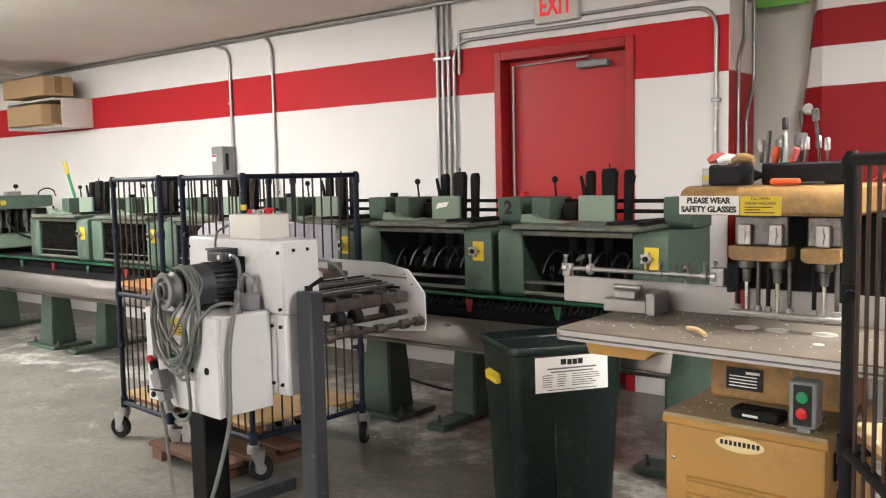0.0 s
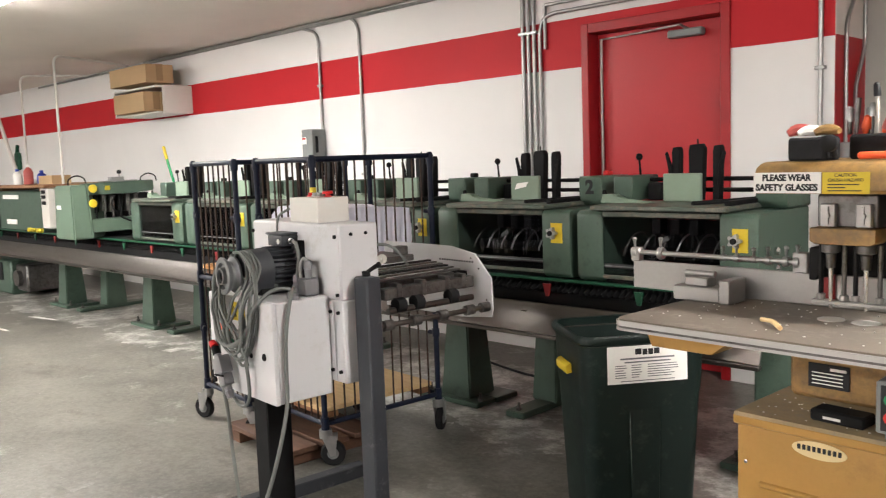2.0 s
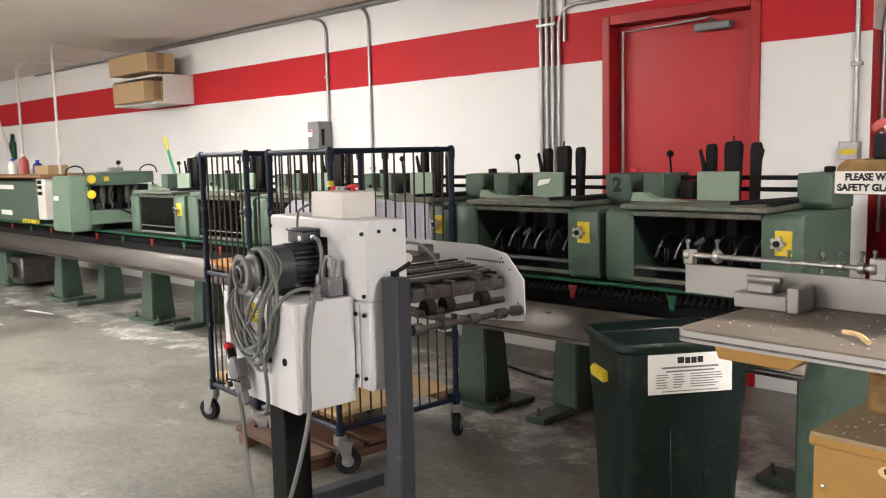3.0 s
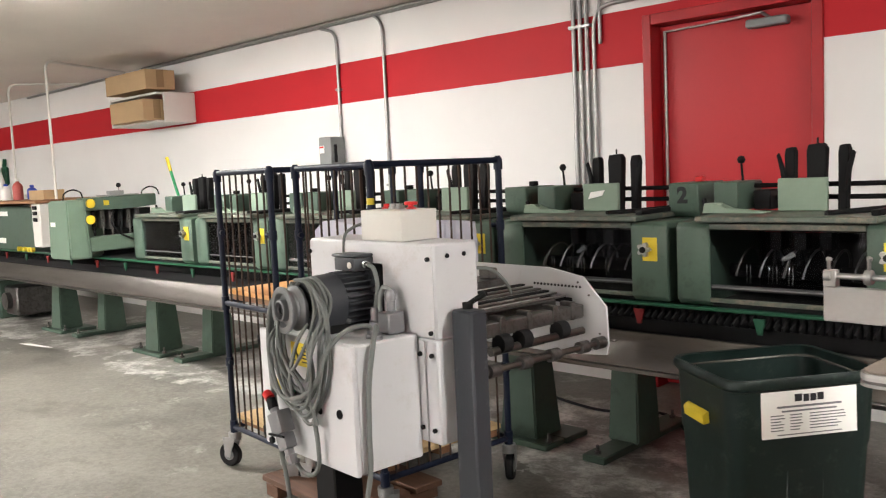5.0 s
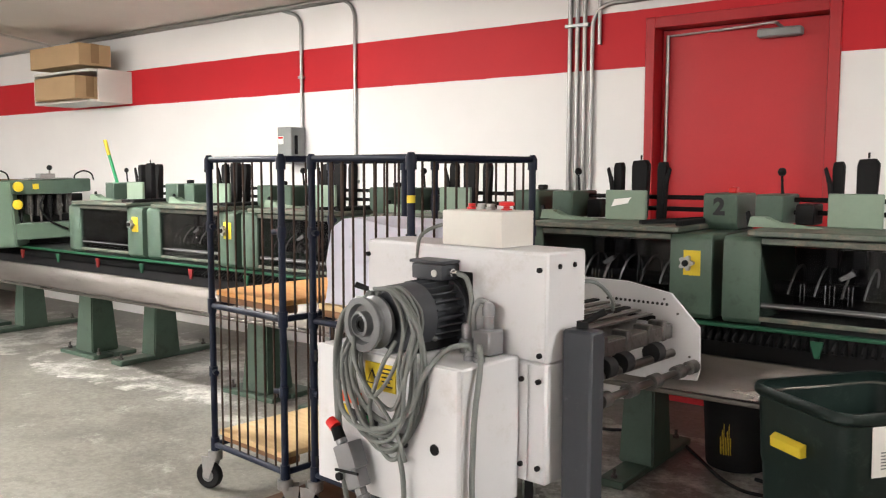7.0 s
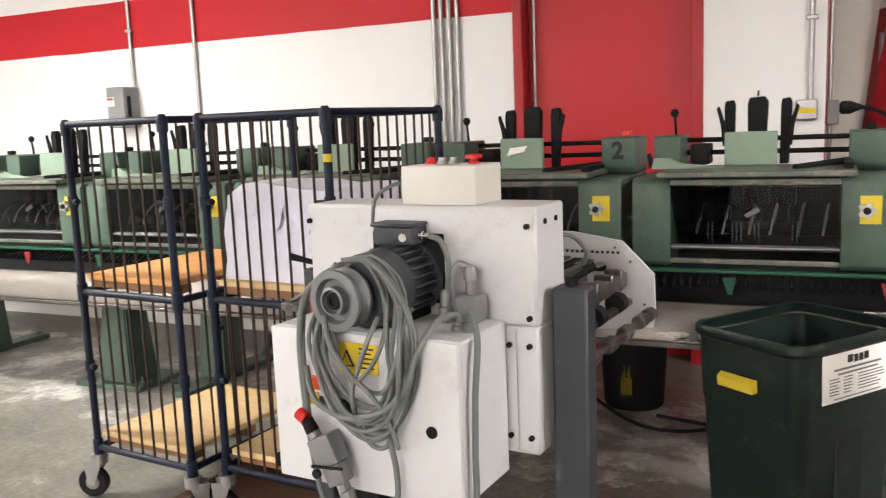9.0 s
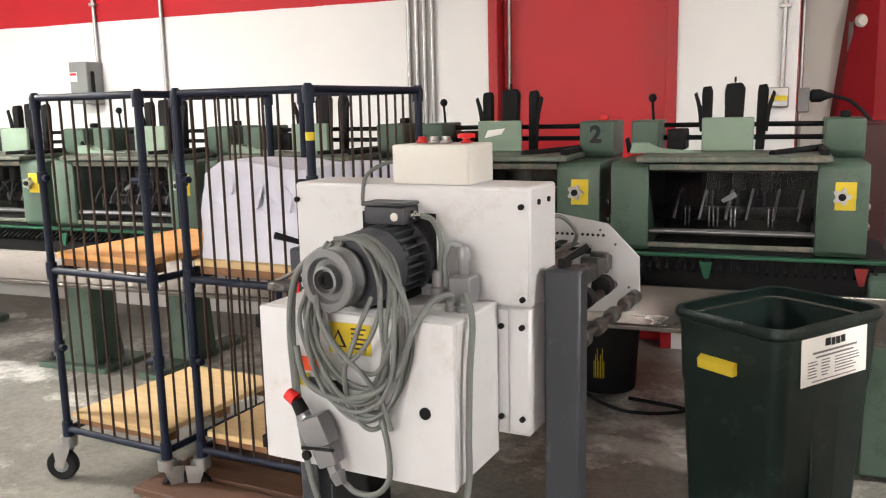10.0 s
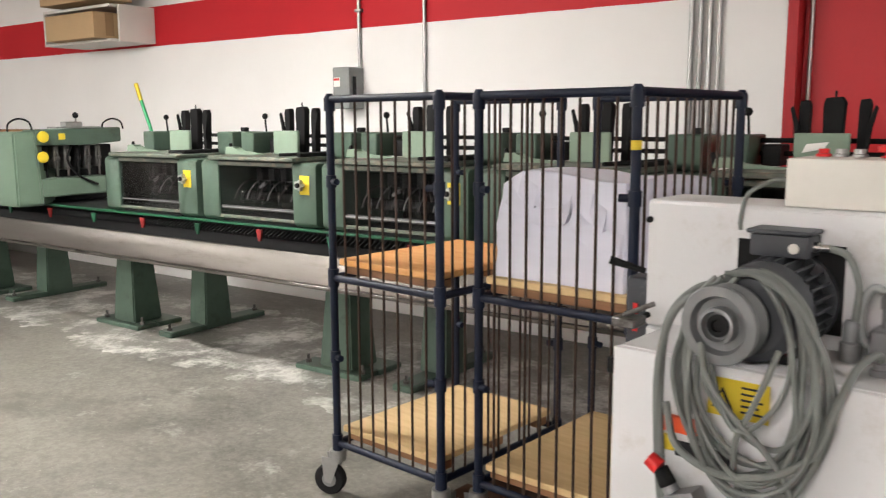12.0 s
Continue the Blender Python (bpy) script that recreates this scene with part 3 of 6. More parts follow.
    for x, lean, top in ((0.305, -0.002, 1.366), (0.405, 0.0, 1.376), (0.503, 0.004, 1.368)):
        bm = B()
        w = 0.034 if x == 0.405 else 0.018
        prism(bm, [(x - w, 1.119), (x + w * 0.8, 1.119), (x + w * 1.1 + lean, top - 0.02), (x + w * 0.7 + lean, top), (x - w * 0.9 + lean, top - 0.004), (x - w * 1.1 + lean, top - 0.03)], "y", 0.362, 0.402, 0.003)
        part("upright", bm, M_BLACK, th, "black flat upright stop")
        bm = B()
        s = -1 if x < 0.4 else 1
        if x == 0.405:
            rod(bm, (x, 0.38, top), (x, 0.38, top + 0.022), 0.004)
        else:
            prism(bm, [(x + s * 0.012, 1.19), (x + s * 0.026, 1.19), (x + s * 0.032, 1.27), (x + s * 0.050, 1.335), (x + s * 0.040, 1.345), (x + s * 0.018, 1.28)], "y", 0.347, 0.361, 0.002)
        part("upright_arm", bm, M_BLACK, th)
    bm = B()
    tube(bm, [(0.095, 0.40, 1.225), (0.09, 0.395, 1.315)], [0.006, 0.005], 8)
    part("lever", bm, M_BLACK, th)
    bm = B()
    lathe(bm, [(0.003, -0.017), (0.012, -0.013), (0.0175, 0), (0.012, 0.013), (0.003, 0.017)], (0.09, 0.395, 1.325), (0, 0, 1), 14)
    part("ball_knob", bm, M_BLACK, th, "black ball knob")
    bm = B()
    prism(bm, [(0.018, 1.17), (0.028, 1.119), (0.050, 1.119), (0.031, 1.178)], "y", 0.18, 0.195, 0.002)
    part("catch", bm, M_BLACK, th)
    bm = B()
    box(bm, 0.755, -0.0035, 0.935, 0.82, -0.0005, 1.03)
    part("yellow_plate", bm, M_YELLOW, th, "yellow instruction plate")
    bm = B()
    n = 40
    ring = [(0.024 + 0.006 * math.cos(5 * 2 * math.pi * k / n)) for k in range(n)]
    lo = [bm.verts.new((0.775 + ring[k] * math.cos(2 * math.pi * k / n), -0.016, 0.983 + ring[k] * math.sin(2 * math.pi * k / n))) for k in range(n)]
    hi = [bm.verts.new((v.co.x, -0.036, v.co.z)) for v in lo]
    bm.faces.new(lo), bm.faces.new(hi[::-1])
    for k in range(n):
        bm.faces.new((lo[k], hi[k], hi[(k + 1) % n], lo[(k + 1) % n]))
    rod(bm, (0.775, -0.016, 0.983), (0.775, 0.0, 0.983), 0.012)
    kn = part("star_knob", bm, M_GALV, th, "bright star-shaped knob")
    bm = B()
    lathe(bm, [(0.012, 0), (0.012, 0.008), (0.006, 0.01)], (0.775, -0.036, 0.983), (0, -1, 0), 16)
    part("knob_cap", bm, M_BLACK, kn)
    for z in (0.86, 0.93):
        bm = B()
        lathe(bm, [(0.017, 0), (0.017, 0.012), (0.008, 0.02)], (W, 0.16, z), (1, 0, 0), 12)
        part("side_knob", bm, M_CHROME, th)
    return th


shelf_box()
carton(-9.11, -8.28, 4.32, 4.62, 2.2305, 0.185, "long cardboard box standing on the wall shelf")
carton(-9.03, -8.35, 4.31, 4.60, 1.9455, 0.20, "long cardboard box standing in the wall shelf")

FEEDX = (-2.392, -3.296, -4.205, -5.115, -6.018, -6.93)
first = feeder("green gathering feeder with a dark see-through guard", pose(FEEDX[0], FY, 0))
feeders = [first] + [copy_thing(first, pose(x, FY, 0)) for x in FEEDX[1:]]
feeders[1]["label"] = "green gathering feeder with a black number 2"
lettering("2", 0.092, M_INK, feeders[1], pose(0.79, 0.269, 1.183) @ FRONT, 0.0, 0.004)
for c in feeders[1].children:
    if c.name.startswith("push_button"):
        c.data = c.data.copy()
        c.data.materials[0] = M_REDPL
bm = B()
prism(bm, [(0.325, 1.175), (0.40, 1.19), (0.415, 1.215), (0.34, 1.207)], "y", 0.256, 0.2595)
part("sticker", bm, M_LABELW, feeders[1], "torn white sticker")

# conveyor under the feeders
cv = thing("conveyor", "long gathering conveyor with black prongs and a steel trough", "conveyor", pose(0, 0, 0))
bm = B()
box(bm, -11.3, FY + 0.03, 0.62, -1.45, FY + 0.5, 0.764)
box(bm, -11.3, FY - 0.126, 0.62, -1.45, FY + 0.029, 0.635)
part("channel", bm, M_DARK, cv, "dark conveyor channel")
bm = B()
box(bm, -11.3, FY - 0.008, 0.752, -1.45, FY + 0.028, 0.764, 0.002)
part("green_rail", bm, M_GREENB, cv, "bright green rail")
bm = B()
prism(bm, [(FY - 0.128, 0.668), (FY - 0.134, 0.664), (FY - 0.150, 0.60), (FY - 0.168, 0.535), (FY - 0.168, 0.530), (FY - 0.160, 0.530), (FY - 0.142, 0.60), (FY - 0.127, 0.66)], "x", -11.3, -1.45, 0.002)
part("trough", bm, M_STEEL, cv, "sloping stainless steel trough")
bm = B()
box(bm, -11.3, FY - 0.178, 0.512, -1.45, FY - 0.148, 0.529, 0.002)
part("trough_lip", bm, M_STEEL, cv)
prong = B()
prism(prong, [(FY + 0.028, 0.745), (FY - 0.035, 0.715), (FY - 0.03, 0.705), (FY + 0.028, 0.69)], "x", -0.004, 0.004)
prong = mesh_of("prong", prong)
prong.materials.append(M_BLACK)
x = -7.7
while x < -1.5:
    shared("prong", prong, cv, pose(x, 0, 0))
    x += 0.031
bm = B()
x = -11.2
while x < -7.72:
    prism(bm, [(FY + 0.028, 0.745), (FY - 0.035, 0.715), (FY - 0.03, 0.705), (FY + 0.028, 0.69)], "x", x, x + 0.008)
    x += 0.031
part("far_prong_row", bm, M_BLACK, cv)["kind"] = "stuff"
for i in range(20):
    x = -11.0 + i * 0.4975
    bm = B()
    prism(bm, [(x - 0.022, 0.744), (x + 0.022, 0.744), (x + 0.010, 0.685), (x - 0.006, 0.685)], "y", FY - 0.045, FY - 0.035)
    part("bracket", bm, M_REDTAB if i % 2 else M_GREENB, cv, "red bracket" if i % 2 else "green bracket")


def leg(x, wide):
    label = "green tapered machine leg on a flat foot" if wide else "green machine leg on a long floor bar"
    th = thing("machine_leg", label, "machine leg", pose(x, FY + (0.2 if wide else 0.41), 0), "legs of the gathering line")
    a, b = (0.078, 0.112) if wide else (0.066, 0.082)
    bm = B()
    lo = [bm.verts.new(p) for p in ((-b, -0.09, 0.03), (b, -0.09, 0.03), (b, 0.12, 0.03), (-b, 0.12, 0.03))]
    hi = [bm.verts.new(p) for p in ((-a, -0.06, 0.50), (a, -0.06, 0.50), (a, 0.09, 0.50), (-a, 0.09, 0.50))]
    bm.faces.new(lo[::-1]), bm.faces.new(hi)
    fs = [bm.faces.new((lo[i], lo[(i + 1) % 4], hi[(i + 1) % 4], hi[i])) for i in range(4)]
    bmesh.ops.bevel(bm, geom=list({e for f in fs for e in f.edges}), offset=0.008, segments=2, affect="EDGES")
    part("column", bm, M_GREEN, th)
    bm = B()
    if wide:
        box(bm, -0.25, -0.13, 0.0, 0.20, 0.02, 0.03, 0.005)
        box(bm, -0.05, 0.021, 0.0, 0.21, 0.20, 0.03, 0.005)
    else:
        box(bm, -0.06, -0.34, 0.0, 0.06, 0.42, 0.035, 0.006)
    part("foot", bm, M_GREEN, th)
    for dx, dy in ((-0.2, -0.08), (0.18, -0.08)) if wide else ((0.0, -0.30), (0.0, 0.38)):
        bm = B()
        lathe(bm, [(0.016, 0), (0.016, 0.018), (0.008, 0.019), (0.008, 0.045)], (dx, dy, 0.03), (0, 0, 1), 6)
        part("bolt", bm, M_IRON, th)
    bm = B()
    box(bm, -a - 0.01, -0.10, 0.50, a + 0.01, 0.20, 0.619, 0.004)
    part("bracket", bm, M_GREEN, th)


for i, x in enumerate((-8.85, -8.36, -7.0, -6.53, -5.16, -4.69, -3.32, -2.86, -1.48)):
    leg(x, i % 2 == 0)

# head units at the far end of the line
HX = -7.5
hu = thing("stitching_head", "green stitching head cabinet with an arm reaching to the wall", "printing machine", pose(HX, 3.17, 0))
bm = B()
lo = [bm.verts.new(p) for p in ((-0.40, 0.0, 0.766), (0.0, 0.0, 0.766), (0.012, 0.16, 0.766), (-0.40, 0.55, 0.766))]
hi = [bm.verts.new(p) for p in ((-0.36, 0.0, 1.238), (0.0, 0.0, 1.238), (0.0, 0.14, 1.238), (-0.36, 0.55, 1.238))]
bm.faces.new(lo[::-1]), bm.faces.new(hi)
fs = [bm.faces.new((lo[i], lo[(i + 1) % 4], hi[(i + 1) % 4], hi[i])) for i in range(4)]
bmesh.ops.bevel(bm, geom=list({e for f in fs for e in f.edges}), offset=0.012, segments=2, affect="EDGES")
part("cabinet", bm, M_GREENM, hu, "pale green side cabinet")
bm = B()
prism(bm, [(0.142, 1.145), (0.142, 1.25), (0.76, 1.262), (0.76, 1.165), (0.55, 1.15)], "x", -0.16, 0.0, 0.008)
part("arm", bm, M_GREEN, hu)
bm = B()
box(bm, -0.16, 0.165, 0.815, -0.01, 0.66, 0.935, 0.008)
part("lower_beam", bm, M_GREENM, hu)
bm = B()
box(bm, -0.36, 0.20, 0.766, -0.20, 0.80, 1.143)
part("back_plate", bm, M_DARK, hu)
for k in range(6):
    bm = B()
    y = 0.21 + 0.075 * k
    box(bm, -0.14, y, 0.985 + 0.012 * (k % 2), -0.05, y + 0.042, 1.144, 0.006)
    rod(bm, (-0.045, y + 0.02, 0.94), (-0.045, y + 0.02, 1.12), 0.008)
    lathe(bm, [(0.008, 0), (0.016, 0.006), (0.016, 0.016), (0.006, 0.02)], (-0.05, y + 0.021, 1.06), (1, 0, 0), 12)
    part("stitch_unit", bm, M_IRON if k % 3 else M_BLACK, hu)
for z in (1.205, 1.075):
    bm = B()
    lathe(bm, [(0.030, 0), (0.036, 0.01), (0.036, 0.026), (0.022, 0.032)], (0.001 if z > 1.1 else -0.02, 0.185, z), (1, 0, 0), 18)
    part("yellow_knob", bm, M_YELLOW, hu, "yellow plastic knob")
bm = B()
box(bm, 0.0005, 0.30, 1.185, 0.003, 0.345, 1.225)
part("yellow_plate", bm, M_YELLOW, hu)
bm = B()
box(bm, -0.33, -0.003, 1.03, -0.24, -0.0005, 1.065)
part("label_plate", bm, M_LABELW, hu)
bm = B()
box(bm, -0.13, 0.30, 1.2585, -0.02, 0.62, 1.268, 0.002)
box(bm, -0.11, 0.38, 1.2685, -0.04, 0.50, 1.300, 0.004)
rod(bm, (-0.07, 0.47, 1.30), (-0.07, 0.47, 1.325), 0.006)
part("top_mechanism", bm, M_GALV, hu)
bm = B()
lathe(bm, [(0.004, -0.02), (0.016, -0.014), (0.021, 0), (0.016, 0.014), (0.004, 0.02)], (-0.07, 0.47, 1.343), (0, 0, 1), 14)
part("ball_knob", bm, M_BLACK, hu)
for y0 in (0.0, 0.66):
    bm = B()
    tube(bm, spline([(-0.1, y0 + 0.02, 1.24), (-0.1, y0 + 0.03, 1.29), (-0.09, y0 + 0.09, 1.32), (-0.08, y0 + 0.15, 1.30), (-0.08, y0 + 0.17, 1.25)]), 0.006)
    part("hose", bm, M_BLACK, hu)
bm = B()
tube(bm, spline([(-0.03, 0.40, 1.14), (-0.01, 0.36, 1.05), (0.0, 0.42, 0.95), (0.0, 0.56, 0.88)]), 0.008)
part("hose", bm, M_BLACK, hu)

tr = thing("trimmer", "grey-green trimmer cabinet with a clear guard and a wooden top", "printing machine", pose(-11.4, FY, 0))
bm = B()
box(bm, 1.12, 0.05, 0.68, 2.36, 0.8, 1.175, 0.012)
part("cabinet", bm, M_GREEN, tr)
bm = B()
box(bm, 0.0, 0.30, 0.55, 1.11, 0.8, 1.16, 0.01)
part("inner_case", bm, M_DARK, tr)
bm = B()
box(bm, 0.0, 0.0, 0.60, 1.10, 0.006, 1.17)
part("guard", bm, M_CLEAR, tr, "clear acrylic guard").visible_shadow = False
for k in range(5):
    bm = B()
    rod(bm, (0.15 + 0.2 * k, 0.15, 0.60), (0.18 + 0.2 * k, 0.15, 1.1), 0.02)
    box(bm, 0.08 + 0.2 * k, 0.16, 0.9, 0.22 + 0.2 * k, 0.26, 0.98, 0.004)
    part("clamp", bm, M_IRON, tr)
bm = B()
box(bm, -0.02, -0.01, 1.171, 1.10, 0.05, 1.20, 0.003)
part("guard_rail", bm, M_ALU, tr)
bm = B()
box(bm, 0.9, 0.0, 1.21, 2.60, 0.8, 1.24, 0.004)
box(bm, 1.0, 0.1, 1.176, 1.1, 0.7, 1.209)
box(bm, 2.2, 0.1, 1.176, 2.3, 0.7, 1.209)
part("wooden_top", bm, M_BATTEN, tr, "brown wooden top board")
bm = B()
box(bm, 2.365, 0.05, 0.80, 2.56, 0.3, 1.205, 0.008)
part("control_column", bm, M_IVORY, tr, "ivory control column with black switches")
for z in (1.06, 1.12, 1.17):
    bm = B()
    box(bm, 2.42, 0.035, z - 0.02, 2.50, 0.049, z + 0.015, 0.003)
    part("push_button", bm, M_BLACK, tr)
bm = B()
box(bm, 1.28, 0.044, 1.09, 1.75, 0.0495, 1.135)
part("label_plate", bm, M_LABELW, tr)
bm = B()
box(bm, 1.35, 0.044, 0.82, 1.65, 0.0495, 0.87)
part("label_plate", bm, M_LABELW, tr)
bm = B()
for x in (2.18, 2.30, 2.42, 2.5):
    lathe(bm, [(0.022, 0), (0.022, 0.03), (0.012, 0.036)], (x, -0.004, 0.785), (0, -1, 0), 14)
part("yellow_knob", bm, M_YELLOW, tr)
bm = B()
box(bm, 0.0, 0.1, 0.0, 1.15, 0.75, 0.40, 0.02)
part("base", bm, M_GREEN, tr)
bm = B()
box(bm, 0.1, 0.09, 0.15, 0.9, 0.0985, 0.36)
part("vent", bm, M_DARK, tr)
bm = B()
box(bm, 1.16, 0.15, 0.05, 1.5, 0.6, 0.35, 0.02)
rod(bm, (1.3, 0.1, 0.2), (1.3, 0.7, 0.2), 0.09)
part("drive", bm, M_IRON, tr)


M_PINK = mat("faded_red_plastic", (0.42, 0.09, 0.08), 0.45, var=0.15)


def bottle(x, y, z, r, h, material, label, cap):
    th = thing("bottle", label, "bottle", pose(x, y, z), "bottles on the wooden top")
    bm = B()
    lathe(bm, [(r * 0.9, 0), (r, 0.006), (r, h * 0.62), (r * 0.75, h * 0.75), (r * 0.35, h * 0.82), (r * 0.35, h * 0.86)], (0, 0, 0), (0, 0, 1), 18)
    part("body", bm, material, th)
    bm = B()
    lathe(bm, [(r * 0.42, h * 0.86), (r * 0.42, h * 0.97), (r * 0.3, h)], (0, 0, 0), (0, 0, 1), 14)
    part("cap", bm, cap, th)


bottle(-10.05, 3.62, 1.24, 0.05, 0.17, M_LABELW, "white plastic bottle on the wooden top", M_BLUE)
bottle(-9.84, 3.66, 1.24, 0.05, 0.22, M_PINK, "red plastic bottle on the wooden top", M_LABELW)
bottle(-9.98, 3.85, 1.24, 0.05, 0.15, M_BLUE, "blue plastic bottle on the wooden top", M_BLUE)
ct = thing("cardboard_tray", "small open cardboard tray on the wooden top", "box", pose(-9.35, 3.75, 1.24))
bm = B()
for b in ((-0.18, -0.1, 0, 0.18, 0.1, 0.005), (-0.18, -0.1, 0.005, 0.18, -0.095, 0.09), (-0.18, 0.095, 0.005, 0.18, 0.1, 0.09), (-0.18, -0.095, 0.005, -0.175, 0.095, 0.09), (0.175, -0.095, 0.005, 0.18, 0.095, 0.09)):
    box(bm, *b)
part("tray", bm, M_CARD, ct)
sp = thing("spray_holder", "dark green holder hanging on the white wall", "holder", pose(-13.4, WY, 1.42))
bm = B()
box(bm, -0.08, -0.06, 0, 0.08, -0.001, 0.26, 0.02)
rod(bm, (-0.02, -0.03, 0.25), (0.02, -0.03, 0.36), 0.025)
part("body", bm, M_GREENB, sp)
dp = thing("diagonal_pipe", "white pipe slanting up from the trimmer", "pipe", pose(-11.3, 4.1, 1.20))
bm = B()
tube(bm, bent([(0.5, 0, 0.066), (-0.1, 0, 0.066), (-0.75, 0, 1.0)], 0.08), 0.025)
part("pipe", bm, M_IVORY, dp)
br = thing("broom", "broom with a green handle leaning behind the feeders", "broom", pose(-7.215, 4.0, 0))
bm = B()
rod(bm, (-0.135, 0, 1.44), (-0.185, 0.0, 1.555), 0.0145)
part("grip", bm, M_YELLOW, br, "yellow grip")
bm = B()
rod(bm, (0.46, 0.02, 0.12), (-0.135, 0, 1.44), 0.0125)
part("handle", bm, M_GREENH, br)
bm = B()
prism(bm, [(0.34, 0.0), (0.60, 0.0), (0.52, 0.12), (0.41, 0.12)], "y", -0.01, 0.05)
part("bristles", bm, M_YELLOW, br)
pail = thing("pail", "black plastic pail standing on the floor", "bucket", pose(-2.535, 4.12, 0))
bm = B()
lathe(bm, [(0.13, 0), (0.135, 0.01), (0.155, 0.34), (0.162, 0.342), (0.162, 0.36), (0.148, 0.36), (0.128, 0.02), (0.001, 0.02)], (0, 0, 0), (0, 0, 1), 32)
part("body", bm, M_RUBBER, pail)
bm = B()
for k in range(7):
    a = -1.75 + 0.05 * k
    rod(bm, (0.148 * math.cos(a), 0.148 * math.sin(a), 0.08), (0.1515 * math.cos(a), 0.1515 * math.sin(a), 0.16 + 0.03 * (k % 3)), 0.0016, 6)
part("gold_print", bm, M_YELLOW, pail, "worn gold printing")
mc = thing("maroon_cabinet", "dark maroon machine cabinet behind the feeder", "machine", pose(-1.518, 4.48, 0))
bm = B()
box(bm, 0.0, 0.0, 0.0, 0.148, 0.5, 1.196, 0.01)
part("body", bm, M_MAROON, mc)
gm = thing("grey_cabinet", "grey steel machine cabinet beside the maroon one", "machine", pose(-1.368, 4.48, 0))
bm = B()
box(bm, 0.0, 0.0, 0.0, 0.62, 0.5, 1.194, 0.01)
part("body", bm, M_GREYPAINT, gm)
bm = B()
lathe(bm, [(0.03, 0), (0.05, 0.004), (0.06, 0.02), (0.05, 0.03), (0.03, 0.02)], (0.06, -0.001, 1.05), (0, -1, 0), 24)
part("hand_wheel", bm, M_RUBBER, gm, "black hand wheel")
gc = thing("drive_cabinet", "low green drive cabinet at the end of the line", "machine", pose(-1.60, 3.42, 0))
bm = B()
box(bm, 0.075, -0.05, 0.02, 0.55, 0.30, 0.72, 0.01)
part("body", bm, M_GREEN, gc)
fc = thing("floor_cable", "black cable lying on the concrete floor", "cable", pose(0, 0, 0))
bm = B()
tube(bm, spline([(-3.9, 4.35, 0.008), (-3.3, 4.2, 0.008), (-2.95, 4.32, 0.008), (-2.5, 3.85, 0.008), (-2.3, 3.75, 0.02), (-2.15, 3.88, 0.008), (-2.4, 3.95, 0.008)]), 0.008)
part("cable", bm, M_RUBBER, fc)

# ---- pipe cages on castors ----
def coupler(bm, p, d, r=0.020, h=0.03):
    d = Vector(d).normalized()
    tube(bm, [Vector(p) - d * h, Vector(p) + d * h], r, 12)


def caster(parent, x, y, turn):
    c, s = math.cos(turn), math.sin(turn)
    cx, cy = x + 0.03 * c, y + 0.03 * s
    bm = B()
    lathe(bm, [(0.02, -0.014), (0.05, -0.017), (0.056, -0.011), (0.056, 0.011), (0.05, 0.017), (0.02, 0.014)], (cx, cy, 0.056), (-s, c, 0), 24)
    w = part("wheel", bm, M_RUBBER, parent, "black rubber wheel")
    bm = B()
    lathe(bm, [(0.006, -0.019), (0.022, -0.019), (0.026, -0.0165), (0.026, 0.0165), (0.022, 0.019), (0.006, 0.019)], (cx, cy, 0.056), (-s, c, 0), 18)
    part("hub", bm, M_GREYPAINT, w)
    bm = B()
    for k in (-1, 1):
        ox, oy = -s * 0.0225 * k, c * 0.0225 * k
        vs = [bm.verts.new((cx + ox + c * u, cy + oy + s * u, z)) for u, z in ((-0.048, 0.142), (0.022, 0.142), (0.013, 0.052), (-0.010, 0.046))]
        vt = [bm.verts.new((v.co.x - s * 0.004 * k, v.co.y + c * 0.004 * k, v.co.z)) for v in vs]
        bm.faces.new(vs), bm.faces.new(vt[::-1])
        for i in range(4):
            bm.faces.new((vs[i], vt[i], vt[(i + 1) % 4], vs[(i + 1) % 4]))
    rod(bm, (x, y, 0.128), (x, y, 0.165), 0.030)
    part("fork", bm, M_GALV, parent, "galvanised castor fork")


